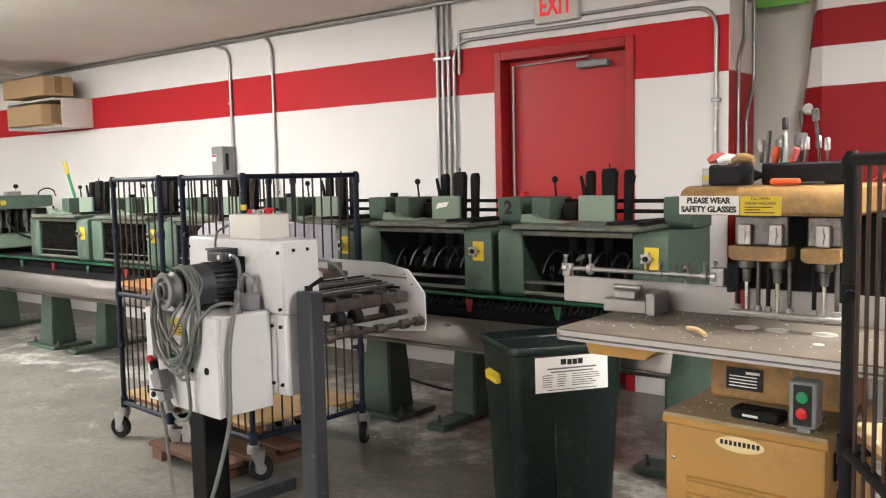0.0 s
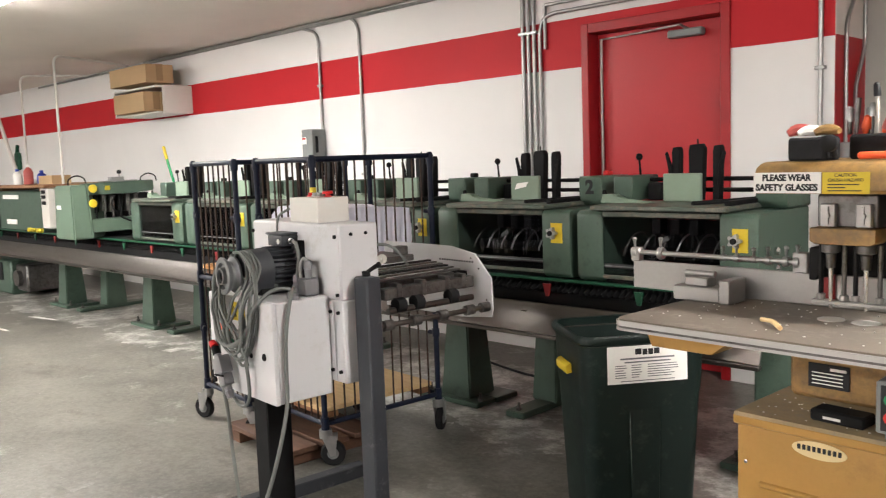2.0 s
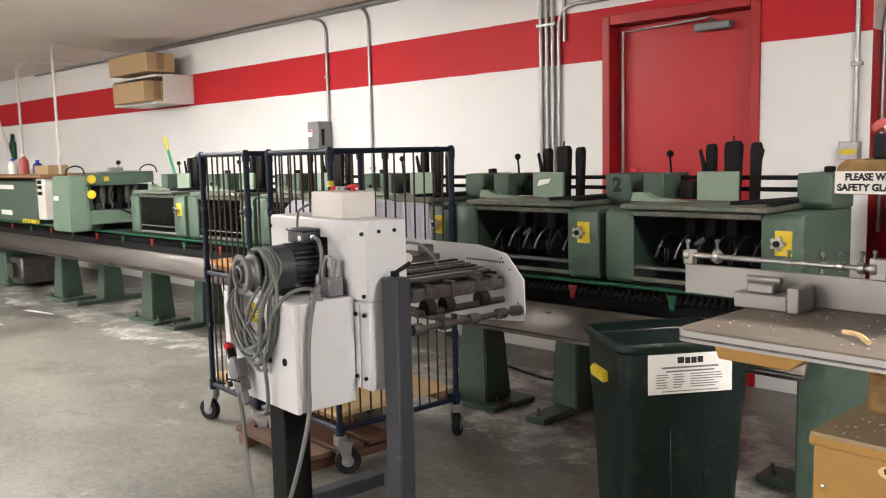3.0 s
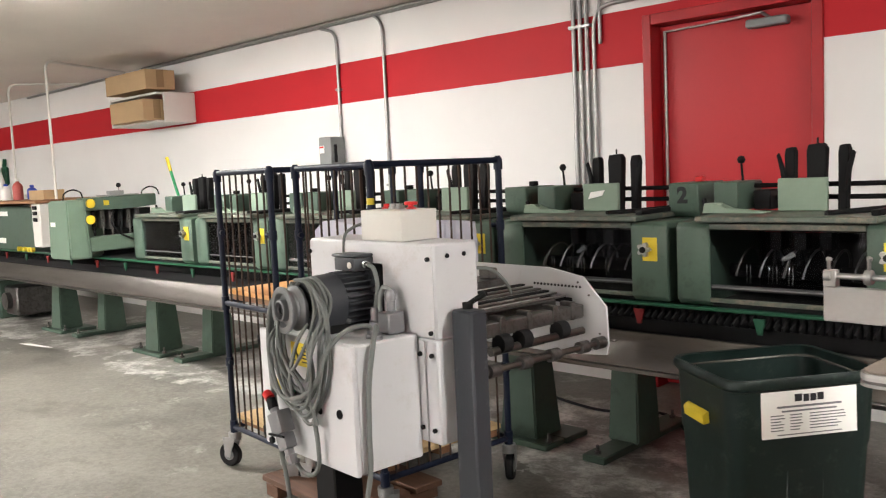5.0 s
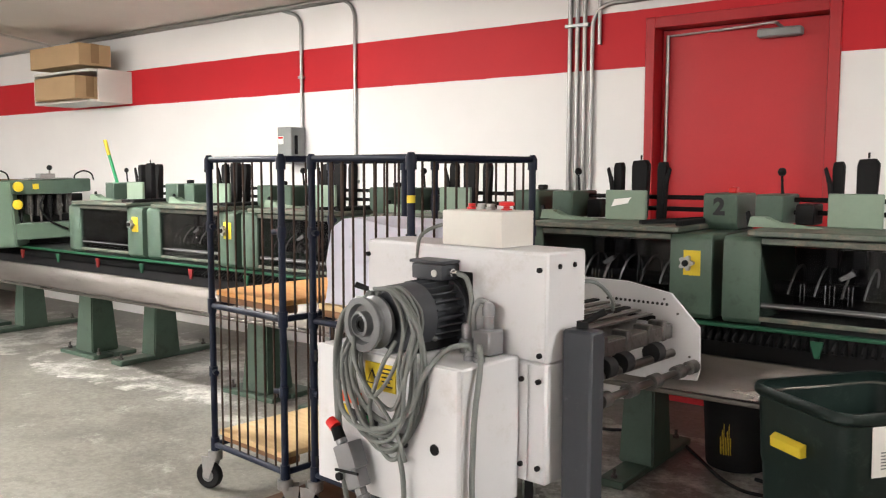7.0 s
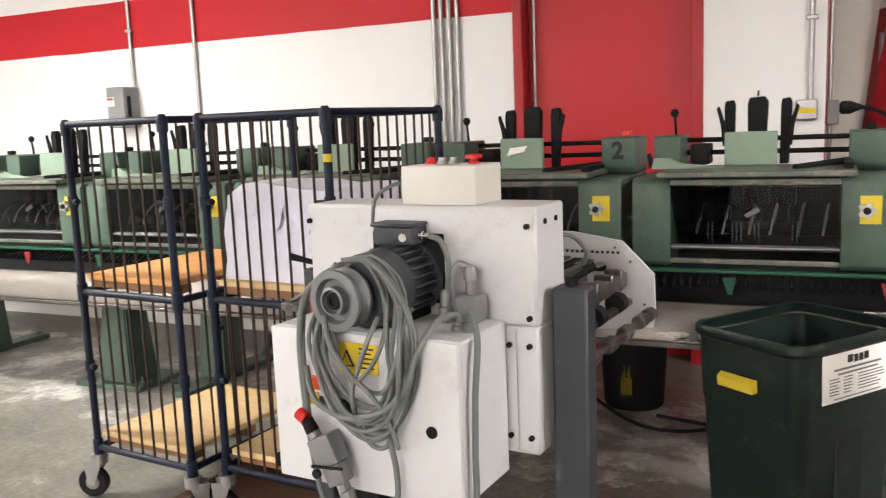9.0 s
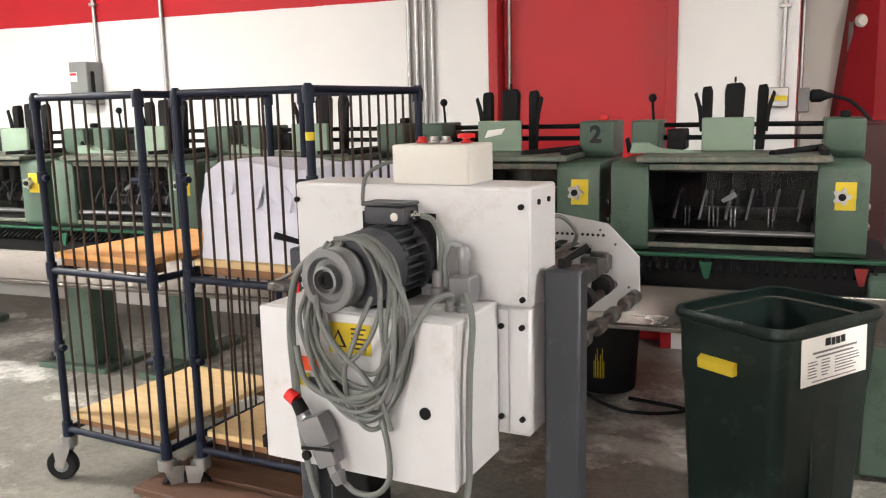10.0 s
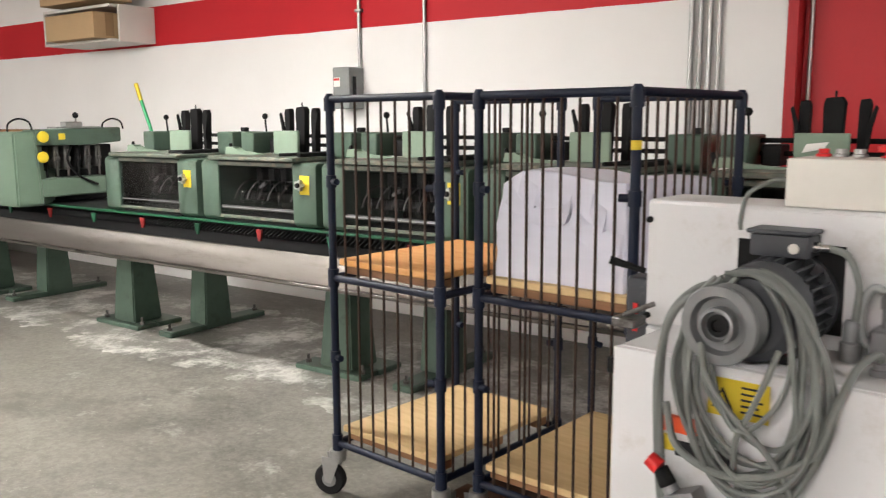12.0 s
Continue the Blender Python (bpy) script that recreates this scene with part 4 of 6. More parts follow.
def cage(label, m, w, d, sides, taped=False, paint=None):
    """A pipe cage: local x across, y to the back, the front left post at the origin."""
    th = thing("cage_trolley", label, "trolley", m, "pipe cages")
    paint = paint or M_NAVY
    R, TOP = 0.0135, 1.375
    posts = ((0, 0), (w, 0), (w, d), (0, d))
    for i, (x, y) in enumerate(posts):
        bm = B()
        rod(bm, (x, y, 0.13), (x, y, TOP), R, 14)
        p = part("post", bm, paint, th)
        for z in (1.10, 0.50, 0.775, 0.19):
            bm = B()
            if z in (1.10, 0.50):
                coupler(bm, (x, y, z), (0, 0, 1), 0.018, 0.020)
                rod(bm, (x, y, z), (x + (0.04 if x == 0 else -0.04), y - 0.01, z), 0.011)
            else:
                coupler(bm, (x, y, z), (0, 0, 1), 0.0185, 0.030)
            part("coupler", bm, paint, p)
        bm = B()
        tube(bm, [(x, y, TOP - 0.045), (x, y, TOP - 0.004), (x, y, TOP + 0.012)], [0.0185, 0.0185, 0.010], 14)
        part("elbow", bm, paint, p)
        caster(th, x, y, (3.6, 0.9, 2.2, 2.9)[i])
    for k in sides:
        (x0, y0), (x1, y1) = posts[k], posts[(k + 1) % 4]
        for z in (TOP - 0.006, 0.775, 0.19):
            bm = B()
            rod(bm, (x0, y0, z), (x1, y1, z), R * 0.92, 12)
            part("rail", bm, paint, th)
        L = math.hypot(x1 - x0, y1 - y0)
        n = max(2, round(L / 0.058)) if k % 2 == 0 else max(2, round(L / 0.056))
        bm = B()
        rod(bm, (0, 0, 0.19), (0, 0, TOP - 0.006), 0.0044, 7)
        me = mesh_of("bar", bm)
        me.materials.append(M_BAR)
        for i in range(1, n):
            f = i / n + random.uniform(-0.004, 0.004)
            shared("bar", me, th, pose(x0 + (x1 - x0) * f, y0 + (y1 - y0) * f, 0))
    for k in range(4):
        if k not in sides:
            (x0, y0), (x1, y1) = posts[k], posts[(k + 1) % 4]
            for z in (TOP - 0.006, 0.19) if k == 2 else (0.775, 0.19):
                bm = B()
                rod(bm, (x0, y0, z), (x1, y1, z), R * 0.92, 12)
                part("rail", bm, paint, th)
    if taped:
        bm = B()
        coupler(bm, (w, 0, 1.235), (0, 0, 1), 0.0142, 0.012)
        part("yellow_tape", bm, M_YELLOW, th, "band of yellow tape")
    return th


def deck(label, m, w, d, z, material):
    """A loose plywood deck on two battens, resting on the cage's rails."""
    th = thing("plywood_deck", label, "shelf board", m @ pose(0, 0, z), "decks in the cages")
    bm = B()
    box(bm, 0.02, 0.0, 0.03, w - 0.02, d, 0.052, 0.003)
    part("board", bm, material, th)
    for y in (0.02, d / 2 - 0.03, d - 0.08):
        bm = B()
        box(bm, 0.022, y, 0.0, w - 0.022, y + 0.06, 0.0295, 0.003)
        part("batten", bm, M_BATTEN, th)


CA = pose(-4.172, 2.492, 0, 0, 0, -6.2)
CB = pose(-3.587, 2.496, 0, 0, 0, -5.2)
cage("navy pipe cage on castors with rusty bars and plywood decks", CA, 0.486, 0.63, (0, 1))
cage("navy pipe cage on castors holding a stack of paper", CB, 0.507, 0.66, (0, 1), True)
for m, w, d in ((CA, 0.486, 0.63), (CB, 0.507, 0.65)):
    first_one = m is CA
    deck("orange plywood deck inside the pipe cage" if first_one else "plywood deck under the paper stack", m @ pose(0, 0.008, 0), w, d - 0.02, 0.7885, M_DECKO if first_one else M_DECK)
    deck("pale plywood deck low in the pipe cage", m @ pose(0, 0.008, 0), w, d - 0.02, 0.2035, M_DECK)

# slumped stack of paper
ps = thing("paper_stack", "slumped stack of white paper on the cage deck", "paper stack", CB @ pose(0.03, 0.03, 0.841))
random.seed(4)
bm = B()
NX, NY, NZ = 12, 12, 14
def stack_point(i, j, k):
    u, v, h = i / NX, j / NY, k / NZ
    x, y = 0.435 * u, 0.53 * v
    hh = 0.305 * (1 - 0.10 * max(0, (0.16 - u)) / 0.16 - 0.22 * max(0, v - 0.45) * u) + 0.012 * math.sin(5 * u + 3 * v)
    sl = 0.036 * h + 0.004 * math.sin(h * 9 + u * 3)
    return (x + sl * (1 - u) * 0.9 + 0.0015 * math.sin(31 * h), y + 0.005 * math.sin(h * 7 + u * 4) + 0.004 * h, hh * h)
grid = {}
for k in range(NZ + 1):
    for i in range(NX + 1):
        for j in range(NY + 1):
            if i in (0, NX) or j in (0, NY) or k in (0, NZ):
                grid[i, j, k] = bm.verts.new(stack_point(i, j, k))
for k in range(NZ):
    for i in range(NX):
        for j in (0, NY):
            bm.faces.new((grid[i, j, k], grid[i + 1, j, k], grid[i + 1, j, k + 1], grid[i, j, k + 1]))
    for j in range(NY):
        for i in (0, NX):
            bm.faces.new((grid[i, j, k], grid[i, j + 1, k], grid[i, j + 1, k + 1], grid[i, j, k + 1]))
for i in range(NX):
    for j in range(NY):
        for k in (0, NZ):
            bm.faces.new((grid[i, j, k], grid[i + 1, j, k], grid[i + 1, j + 1, k], grid[i, j + 1, k]))
part("stack_body", bm, M_PAPER, ps)
CURLS = ([(0.056, 0.222), (0.125, 0.176), (0.206, 0.163), (0.255, 0.173), (0.269, 0.202)], [(0.274, 0.170), (0.303, 0.139), (0.332, 0.121), (0.378, 0.105), (0.425, 0.10)], [(0.10, 0.252), (0.124, 0.228), (0.155, 0.212)], [(0.335, 0.211), (0.349, 0.183), (0.377, 0.161)])
for pts in CURLS:
    bm = B()
    sp_ = spline([(x, -0.016, z) for x, z in pts], 8)
    top = [bm.verts.new((p.x, p.y, p.z)) for p in sp_]
    bot = [bm.verts.new((p.x, p.y + 0.024, p.z + 0.062)) for p in sp_]
    bak = [bm.verts.new((p.x, p.y + 0.030, p.z + 0.004)) for p in sp_]
    for i in range(len(sp_) - 1):
        bm.faces.new((top[i], top[i + 1], bot[i + 1], bot[i]))
        bm.faces.new((top[i], bak[i], bak[i + 1], top[i + 1]))
    part("curled_sheet", bm, M_PAPER, ps, "curled sheet edge")

dl = thing("wooden_dolly", "low reddish wooden dolly under the cage", "dolly", pose(-3.78, 2.37, 0, 0, 0, -5))
for y in (0.0, 0.17, 0.34):
    bm = B()
    box(bm, 0, y, 0.055, 0.62, y + 0.14, 0.08, 0.003)
    part("board", bm, M_PALLET, dl)
for x in (0.03, 0.5):
    bm = B()
    box(bm, x, 0.0, 0.0, x + 0.09, 0.48, 0.0545, 0.003)
    part("batten", bm, M_PALLET, dl)

# cage beside the drill
PD = pose(-0.797, 2.112, 0, 0, 0, -3)
DR = PD @ pose(-0.785, 2.24, 0).inverted()
CR = pose(-0.50, 1.865, 0, 0, 0, -62)
cage("dark pipe cage beside the paper drill", CR, 0.5, 0.6, (0, 3), False, M_BLACK)
deck("plywood deck holding printed paper", CR @ pose(0, 0.008, 0), 0.5, 0.58, 0.7885, M_DECK)
pp = thing("paper_pile", "pile of printed sheets topped with yellow paper", "paper stack", CR @ pose(0.06, 0.08, 0.841))
bm = B()
box(bm, 0, 0, 0, 0.33, 0.45, 0.075, 0.003)
part("stack_body", bm, M_PAPER, pp)
bm = B()
box(bm, 0.002, 0.003, 0.0755, 0.328, 0.445, 0.082, 0.001)
part("yellow_layer", bm, M_YELLOW, pp)

# ---- the white delivery machine ----
MM = pose(-2.28, 1.949, 0, 0, 0, -5.0)   # its front right corner
wm = thing("delivery_machine", "white enamel machine with a grey motor and a coiled cable", "printing machine", MM)
bm = B()
box(bm, -0.585, 0.0, 0.893, 0.0, 0.155, 1.145, 0.005)
part("upper_body", bm, M_WPAINT, wm)
bm = B()
box(bm, -0.585, 0.002, 0.610, -0.002, 0.150, 0.8915, 0.005)
part("lower_body", bm, M_WPAINT, wm)
bm = B()
box(bm, -0.58, -0.0035, 0.615, -0.05, 0.0, 0.888, 0.001)
box(bm, -0.58, -0.0035, 0.898, -0.004, 0.0, 1.139, 0.001)
part("front_cover", bm, M_WPAINT, wm)
for x, z in ((-0.577, 1.106), (-0.018, 1.106), (-0.016, 0.912), (-0.018, 0.852), (-0.065, 0.852), (-0.018, 0.651), (-0.066, 0.652), (-0.577, 0.915)):
    bm = B()
    lathe(bm, [(0.0062, 0), (0.0062, 0.008), (0.003, 0.009)], (x, -0.003, z), (0, -1, 0), 10)
    part("bolt", bm, M_BLACK, wm, "black socket bolt")
for y in (0.045, 0.105):
    bm = B()
    lathe(bm, [(0.006, 0), (0.006, 0.004), (0.003, 0.005)], (0.0, y, 1.112), (1, 0, 0), 10)
    part("bolt", bm, M_BLACK, wm)
# control cabinet in front of it
CX0, CX1, CY0 = -0.528, -0.072, -0.225
bm = B()
box(bm, CX0, CY0 + 0.018, 0.57, CX1, -0.005, 0.905, 0.004)
cab = part("control_cabinet", bm, M_WPAINT, wm)
bm = B()
box(bm, CX0 - 0.001, CY0, 0.568, CX1 + 0.001, CY0 + 0.017, 0.906, 0.006, 2)
part("cabinet_door", bm, M_WPAINT, wm, "white cabinet door")
for z in (0.87, 0.60):
    bm = B()
    box(bm, CX0 - 0.012, CY0 - 0.001, z - 0.014, CX0 - 0.0012, CY0 + 0.016, z + 0.014, 0.001)
    part("hinge", bm, M_BLACK, wm)
for x, z, r in ((-0.134, 0.723, 0.0125), (-0.225, 0.716, 0.0095)):
    bm = B()
    lathe(bm, [(r, 0), (r, 0.003), (r * 0.75, 0.004), (r * 0.7, 0.002)], (x, CY0, z), (0, -1, 0), 16)
    part("lock", bm, M_BLACK, wm)
bm = B()
box(bm, -0.352, CY0 - 0.0025, 0.825, -0.252, CY0 - 0.0005, 0.888)
wl = part("warning_label", bm, M_YELLOW, wm, "yellow warning label with a black triangle")
bm = B()
prism(bm, [(-0.345, 0.838), (-0.309, 0.838), (-0.327, 0.874)], "y", CY0 - 0.0045, CY0 - 0.003)
part("triangle", bm, M_INK, wl)
bm = B()
prism(bm, [(-0.339, 0.8415), (-0.315, 0.8415), (-0.327, 0.8665)], "y", CY0 - 0.006, CY0 - 0.005)
part("triangle_inside", bm, M_YELLOW, wl)
bm = B()
for k in range(5):
    box(bm, -0.297, CY0 - 0.0035, 0.836 + 0.010 * k, -0.262 - 0.006 * (k % 2), CY0 - 0.0026, 0.8395 + 0.010 * k)
part("print", bm, M_INK, wl)
bm = B()
box(bm, -0.425, CY0 - 0.012, 0.780, -0.365, CY0 - 0.0005, 0.808, 0.002)
part("red_label", bm, M_ORANGE, wm)
bm = B()
box(bm, -0.43, CY0 - 0.008, 0.745, -0.405, CY0 - 0.0005, 0.772, 0.002)
part("yellow_label", bm, M_YELLOW, wm)
bm = B()
box(bm, -0.405, CY0 - 0.006, 0.738, -0.31, CY0 - 0.0005, 0.765, 0.002)
part("nameplate", bm, M_INK, wm)
bm = B()
box(bm, -0.36, CY0 - 0.012, 0.742, -0.335, CY0 - 0.006, 0.76, 0.002)
part("green_switch", bm, M_GREENH, wm)
# push-button box on top
bm = B()
box(bm, -0.328, 0.012, 1.1455, -0.142, 0.140, 1.231, 0.004, 2)
pb = part("button_box", bm, M_IVORY, wm, "ivory push-button box")
for x, m_, r in ((-0.285, M_REDPL, 0.009), (-0.255, M_GALV, 0.010), (-0.225, M_GALV, 0.010)):
    bm = B()
    lathe(bm, [(0.013, 0), (0.013, 0.005), (r, 0.006), (r, 0.014)], (x, 0.075, 1.2325), (0, 0, 1), 16)
    part("push_button", bm, m_, pb)
bm = B()
lathe(bm, [(0.014, 0), (0.014, 0.003), (0.008, 0.004), (0.008, 0.010), (0.019, 0.011), (0.019, 0.019), (0.012, 0.021)], (-0.178, 0.078, 1.2325), (0, 0, 1), 20)
part("stop_button", bm, M_REDPL, pb, "red mushroom stop button")
# motor
MC = Vector((-0.306, 0.075, 0.986))
bm = B()
lathe(bm, [(0.03, -0.275), (0.062, -0.272), (0.078, -0.255), (0.080, -0.19)], MC, (0, 1, 0), 28)
part("motor_shell", bm, M_MOTOR, wm)
bm = B()
lathe(bm, [(0.064, -0.19), (0.064, -0.095), (0.086, -0.094), (0.086, -0.079)], MC, (0, 1, 0), 28)
part("motor_body", bm, M_MOTOR, wm)
for k in range(26):
    a = 2 * math.pi * k / 26
    bm = B()
    u = Vector((math.cos(a), 0, math.sin(a)))
    w = Vector((-math.sin(a), 0, math.cos(a))) * 0.0022
    q = [MC + u * r_ + Vector((0, y, 0)) for r_, y in ((0.062, -0.189), (0.082, -0.189), (0.082, -0.096), (0.062, -0.096))]
    va, vb = [bm.verts.new(p + w) for p in q], [bm.verts.new(p - w) for p in q]
    bm.faces.new(va), bm.faces.new(vb[::-1])
    for i in range(4):
        bm.faces.new((va[i], vb[i], vb[(i + 1) % 4], va[(i + 1) % 4]))
    part("cooling_fin", bm, M_MOTOR, wm)
bm = B()
box(bm, -0.357, -0.068, 1.066, -0.258, 0.010, 1.104, 0.006, 2)
part("terminal_box", bm, M_MOTOR, wm, "dark grey terminal box")
bm = B()
box(bm, -0.362, -0.073, 1.105, -0.253, -0.004, 1.113, 0.003)
part("terminal_lid", bm, M_MOTOR, wm)
bm = B()
lathe(bm, [(0.009, 0), (0.009, 0.002)], (-0.281, -0.068, 1.083), (0, -1, 0), 16)
part("cap", bm, M_IVORY, wm)
bm = B()
lathe(bm, [(0.010, 0), (0.010, 0.012), (0.007, 0.013), (0.007, 0.028)], (-0.258, -0.04, 1.085), (1, 0, 0), 12)
part("cable_gland", bm, M_CHROME, wm)
bm = B()
# first box: thin black sheet painted as the dark opening behind the motor
box(bm, -0.40, -0.005, 0.93, -0.215, 0.0, 1.085)
box(bm, -0.36, -0.16, 0.907, -0.25, -0.01, 0.938, 0.003)
part("motor_foot", bm, M_BLACK, wm)
PC = Vector((-0.325, -0.265, 0.981))
bm = B()
lathe(bm, [(0.060, 0.05), (0.062, 0.04), (0.050, 0.03), (0.050, 0.022), (0.062, 0.010), (0.064, 0.002), (0.062, 0.0), (0.047, -0.001), (0.042, 0.012), (0.030, 0.013), (0.029, -0.006), (0.024, -0.008), (0.022, 0.004), (0.001, 0.004)], PC, (0.08, 1, 0), 40)
part("pulley", bm, M_PULLEY, wm, "cast grey belt pulley")
bm = B()
lathe(bm, [(0.018, 0), (0.018, -0.004), (0.010, -0.005), (0.009, -0.001), (0.001, -0.001)], PC + Vector((0, 0.003, 0)), (0.08, 1, 0), 20)
rod(bm, PC + Vector((0, 0.02, 0)), MC + Vector((-0.012, -0.27, -0.005)), 0.014)
part("shaft", bm, M_BLACK, wm)
# coiled cable
def cable(pts, r=0.0056, name="cable", material=None):
    bm = B()
    tube(bm, spline(pts, 7), r, 9)
    return part(name, bm, material or M_CABLE, wm)


random.seed(11)
COILS = ((-0.402, -0.165, 0.712, 0.06), (-0.395, -0.158, 0.695, -0.03), (-0.385, -0.185, 0.76, 0.02), (-0.40, -0.20, 0.735, -0.08), (-0.378, -0.168, 0.705, 0.02), (-0.366, -0.176, 0.735, -0.06), (-0.358, -0.190, 0.768, 0.10), (-0.345, -0.172, 0.800, 0.05), (-0.336, -0.215, 0.825, -0.12), (-0.372, -0.205, 0.748, 0.16), (-0.362, -0.160, 0.722, -0.10))
for k, (xl, xr, zb, skew) in enumerate(COILS):
    cx, cz, rx, rz = (xl + xr) / 2, (1.06 + zb) / 2, (xr - xl) / 2, (1.06 - zb) / 2
    pts = []
    for i in range(17):
        a = math.pi * 0.62 + 2 * math.pi * i / 16.4
        x, z = cx + rx * math.cos(a + 0.1) + 0.004 * math.sin(3 * a + k), cz + rz * math.sin(a)
        x += skew * (0.90 - z) * (1 if z < 0.9 else 0)
        depth = CY0 - 0.010 - 0.0045 * k + 0.010 * math.sin(a * 2 + 1.7 * k)
        if z > 0.90:
            f = min(1, (z - 0.90) / 0.1)
            depth += f * (-0.212 + 0.012 * (k % 4) - depth)
            x += f * (MC.x - cx) * 0.6
            z = min(z, MC.z + 0.086 + 0.006 * (k // 4) - 0.05 * abs(x - MC.x))
        pts.append((x, depth, z))
    cable(pts, 0.0047)
cable([(-0.352, -0.262, 0.95), (-0.335, -0.276, 0.90), (-0.29, -0.283, 0.85), (-0.235, -0.28, 0.80), (-0.205, -0.27, 0.75), (-0.195, -0.255, 0.69)], 0.0052)
cable([(-0.238, -0.24, 0.95), (-0.244, -0.27, 0.91), (-0.262, -0.278, 0.86), (-0.285, -0.276, 0.80), (-0.283, -0.262, 0.73), (-0.258, -0.25, 0.685), (-0.225, -0.25, 0.69), (-0.215, -0.245, 0.73)], 0.0052)
cable([(-0.245, -0.10, 0.935), (-0.285, -0.20, 0.965), (-0.33, -0.225, 1.005), (-0.375, -0.20, 1.03), (-0.42, -0.23, 0.98), (-0.428, -0.245, 0.88), (-0.42, -0.25, 0.74), (-0.405, -0.25, 0.64)], 0.0068)
cable([(-0.232, -0.04, 1.085), (-0.20, -0.045, 1.075), (-0.18, -0.05, 1.03), (-0.18, -0.06, 0.97), (-0.183, -0.06, 0.94)], 0.0062)
cable([(-0.135, -0.04, 1.02), (-0.16, -0.045, 1.027), (-0.175, -0.05, 0.99), (-0.168, -0.05, 0.945), (-0.15, -0.05, 0.93)], 0.0075, material=M_GREYPAINT)
cable([(-0.327, 0.05, 1.19), (-0.355, 0.03, 1.19), (-0.388, 0.0, 1.165), (-0.398, -0.004, 1.12), (-0.398, -0.002, 1.10)], 0.0045)
cable([(-0.125, -0.12, 0.915), (-0.124, -0.13, 0.94), (-0.136, -0.19, 0.935), (-0.148, -0.248, 0.885), (-0.165, -0.264, 0.82), (-0.205, -0.276, 0.778), (-0.26, -0.28, 0.755), (-0.32, -0.28, 0.750), (-0.385, -0.27, 0.775), (-0.408, -0.262, 0.84)], 0.0064)
cable([(-0.10, -0.12, 0.915), (-0.088, -0.13, 0.942), (-0.058, -0.165, 0.90), (-0.056, -0.185, 0.80), (-0.058, -0.19, 0.68), (-0.062, -0.195, 0.55), (-0.11, -0.23, 0.33), (-0.19, -0.27, 0.12), (-0.22, -0.30, 0.02), (-0.32, -0.30, 0.012), (-0.33, -0.22, 0.012), (-0.24, -0.2, 0.02)], 0.0068)
cable([(-0.228, -0.232, 0.74), (-0.216, -0.25, 0.70), (-0.204, -0.252, 0.64), (-0.208, -0.25, 0.58), (-0.24, -0.25, 0.545), (-0.285, -0.252, 0.542), (-0.312, -0.255, 0.562)], 0.0062)
cable([(-0.36, -0.235, 1.03), (-0.405, -0.25, 0.99), (-0.428, -0.252, 0.90), (-0.428, -0.25, 0.78), (-0.418, -0.248, 0.66), (-0.40, -0.248, 0.56), (-0.375, -0.25, 0.48), (-0.345, -0.255, 0.33), (-0.27, -0.27, 0.13), (-0.2, -0.28, 0.02), (-0.1, -0.33, 0.012), (-0.05, -0.25, 0.012), (-0.15, -0.22, 0.02), (-0.28, -0.26, 0.03)], 0.0065)
# plug and connectors
PL = pose(-0.378, -0.268, 0.708, 0, -25, 0)   # hangs down along its local -z
bm = B()
box(bm, -0.030, -0.022, -0.075, 0.030, 0.022, -0.012, 0.006, 2)
box(bm, -0.024, -0.018, -0.118, 0.024, 0.018, -0.0755, 0.006, 2)
tube(bm, [(0, 0, -0.1185), (0, 0, -0.135), (0.002, 0, -0.137), (0.002, 0, -0.16)], [0.014, 0.014, 0.017, 0.013], 8)
tube(bm, [(-0.018, 0, 0.0), (-0.016, 0, -0.0115)], [0.013, 0.014], 12)
pg = part("connector_plug", bm, M_PLUG, wm, "grey cable connector hanging in front")
pg.matrix_basis = PL
bm = B()
tube(bm, [(-0.036, -0.0245, -0.062), (0.036, -0.0245, -0.088)], 0.0035, 8)
rod(bm, (-0.034, -0.026, -0.08), (-0.034, -0.018, -0.08), 0.010, 12)
part("latch", bm, M_BLACK, pg, "black locking latch")
bm = B()
tube(bm, [(-0.022, 0, 0.030), (-0.019, 0, 0.001)], [0.013, 0.015], 12)
part("sleeve", bm, M_BLACK, pg)
bm = B()
tube(bm, [(-0.036, 0, 0.050), (-0.023, 0, 0.031)], [0.013, 0.0145], 10)
part("red_tip", bm, M_REDPL, pg)
for x, y, h, r in ((-0.185, -0.06, 0.068, 0.0165), (-0.125, -0.12, 0.022, 0.014), (-0.098, -0.12, 0.022, 0.014)):
    bm = B()
    lathe(bm, [(r, 0), (r, h * 0.45), (r * 0.75, h * 0.5), (r * 0.8, h * 0.9), (r * 0.55, h)], (x, y, 0.9055), (0, 0, 1), 12)
    part("cable_gland", bm, M_PLUG, wm)
bm = B()
box(bm, -0.155, -0.075, 0.907, -0.105, -0.02, 0.965, 0.004)
lathe(bm, [(0.012, 0), (0.012, 0.03), (0.015, 0.031), (0.015, 0.05), (0.009, 0.06)], (-0.132, -0.045, 0.9655), (0, 0, 1), 14)
part("connector_block", bm, M_PLUG, wm)
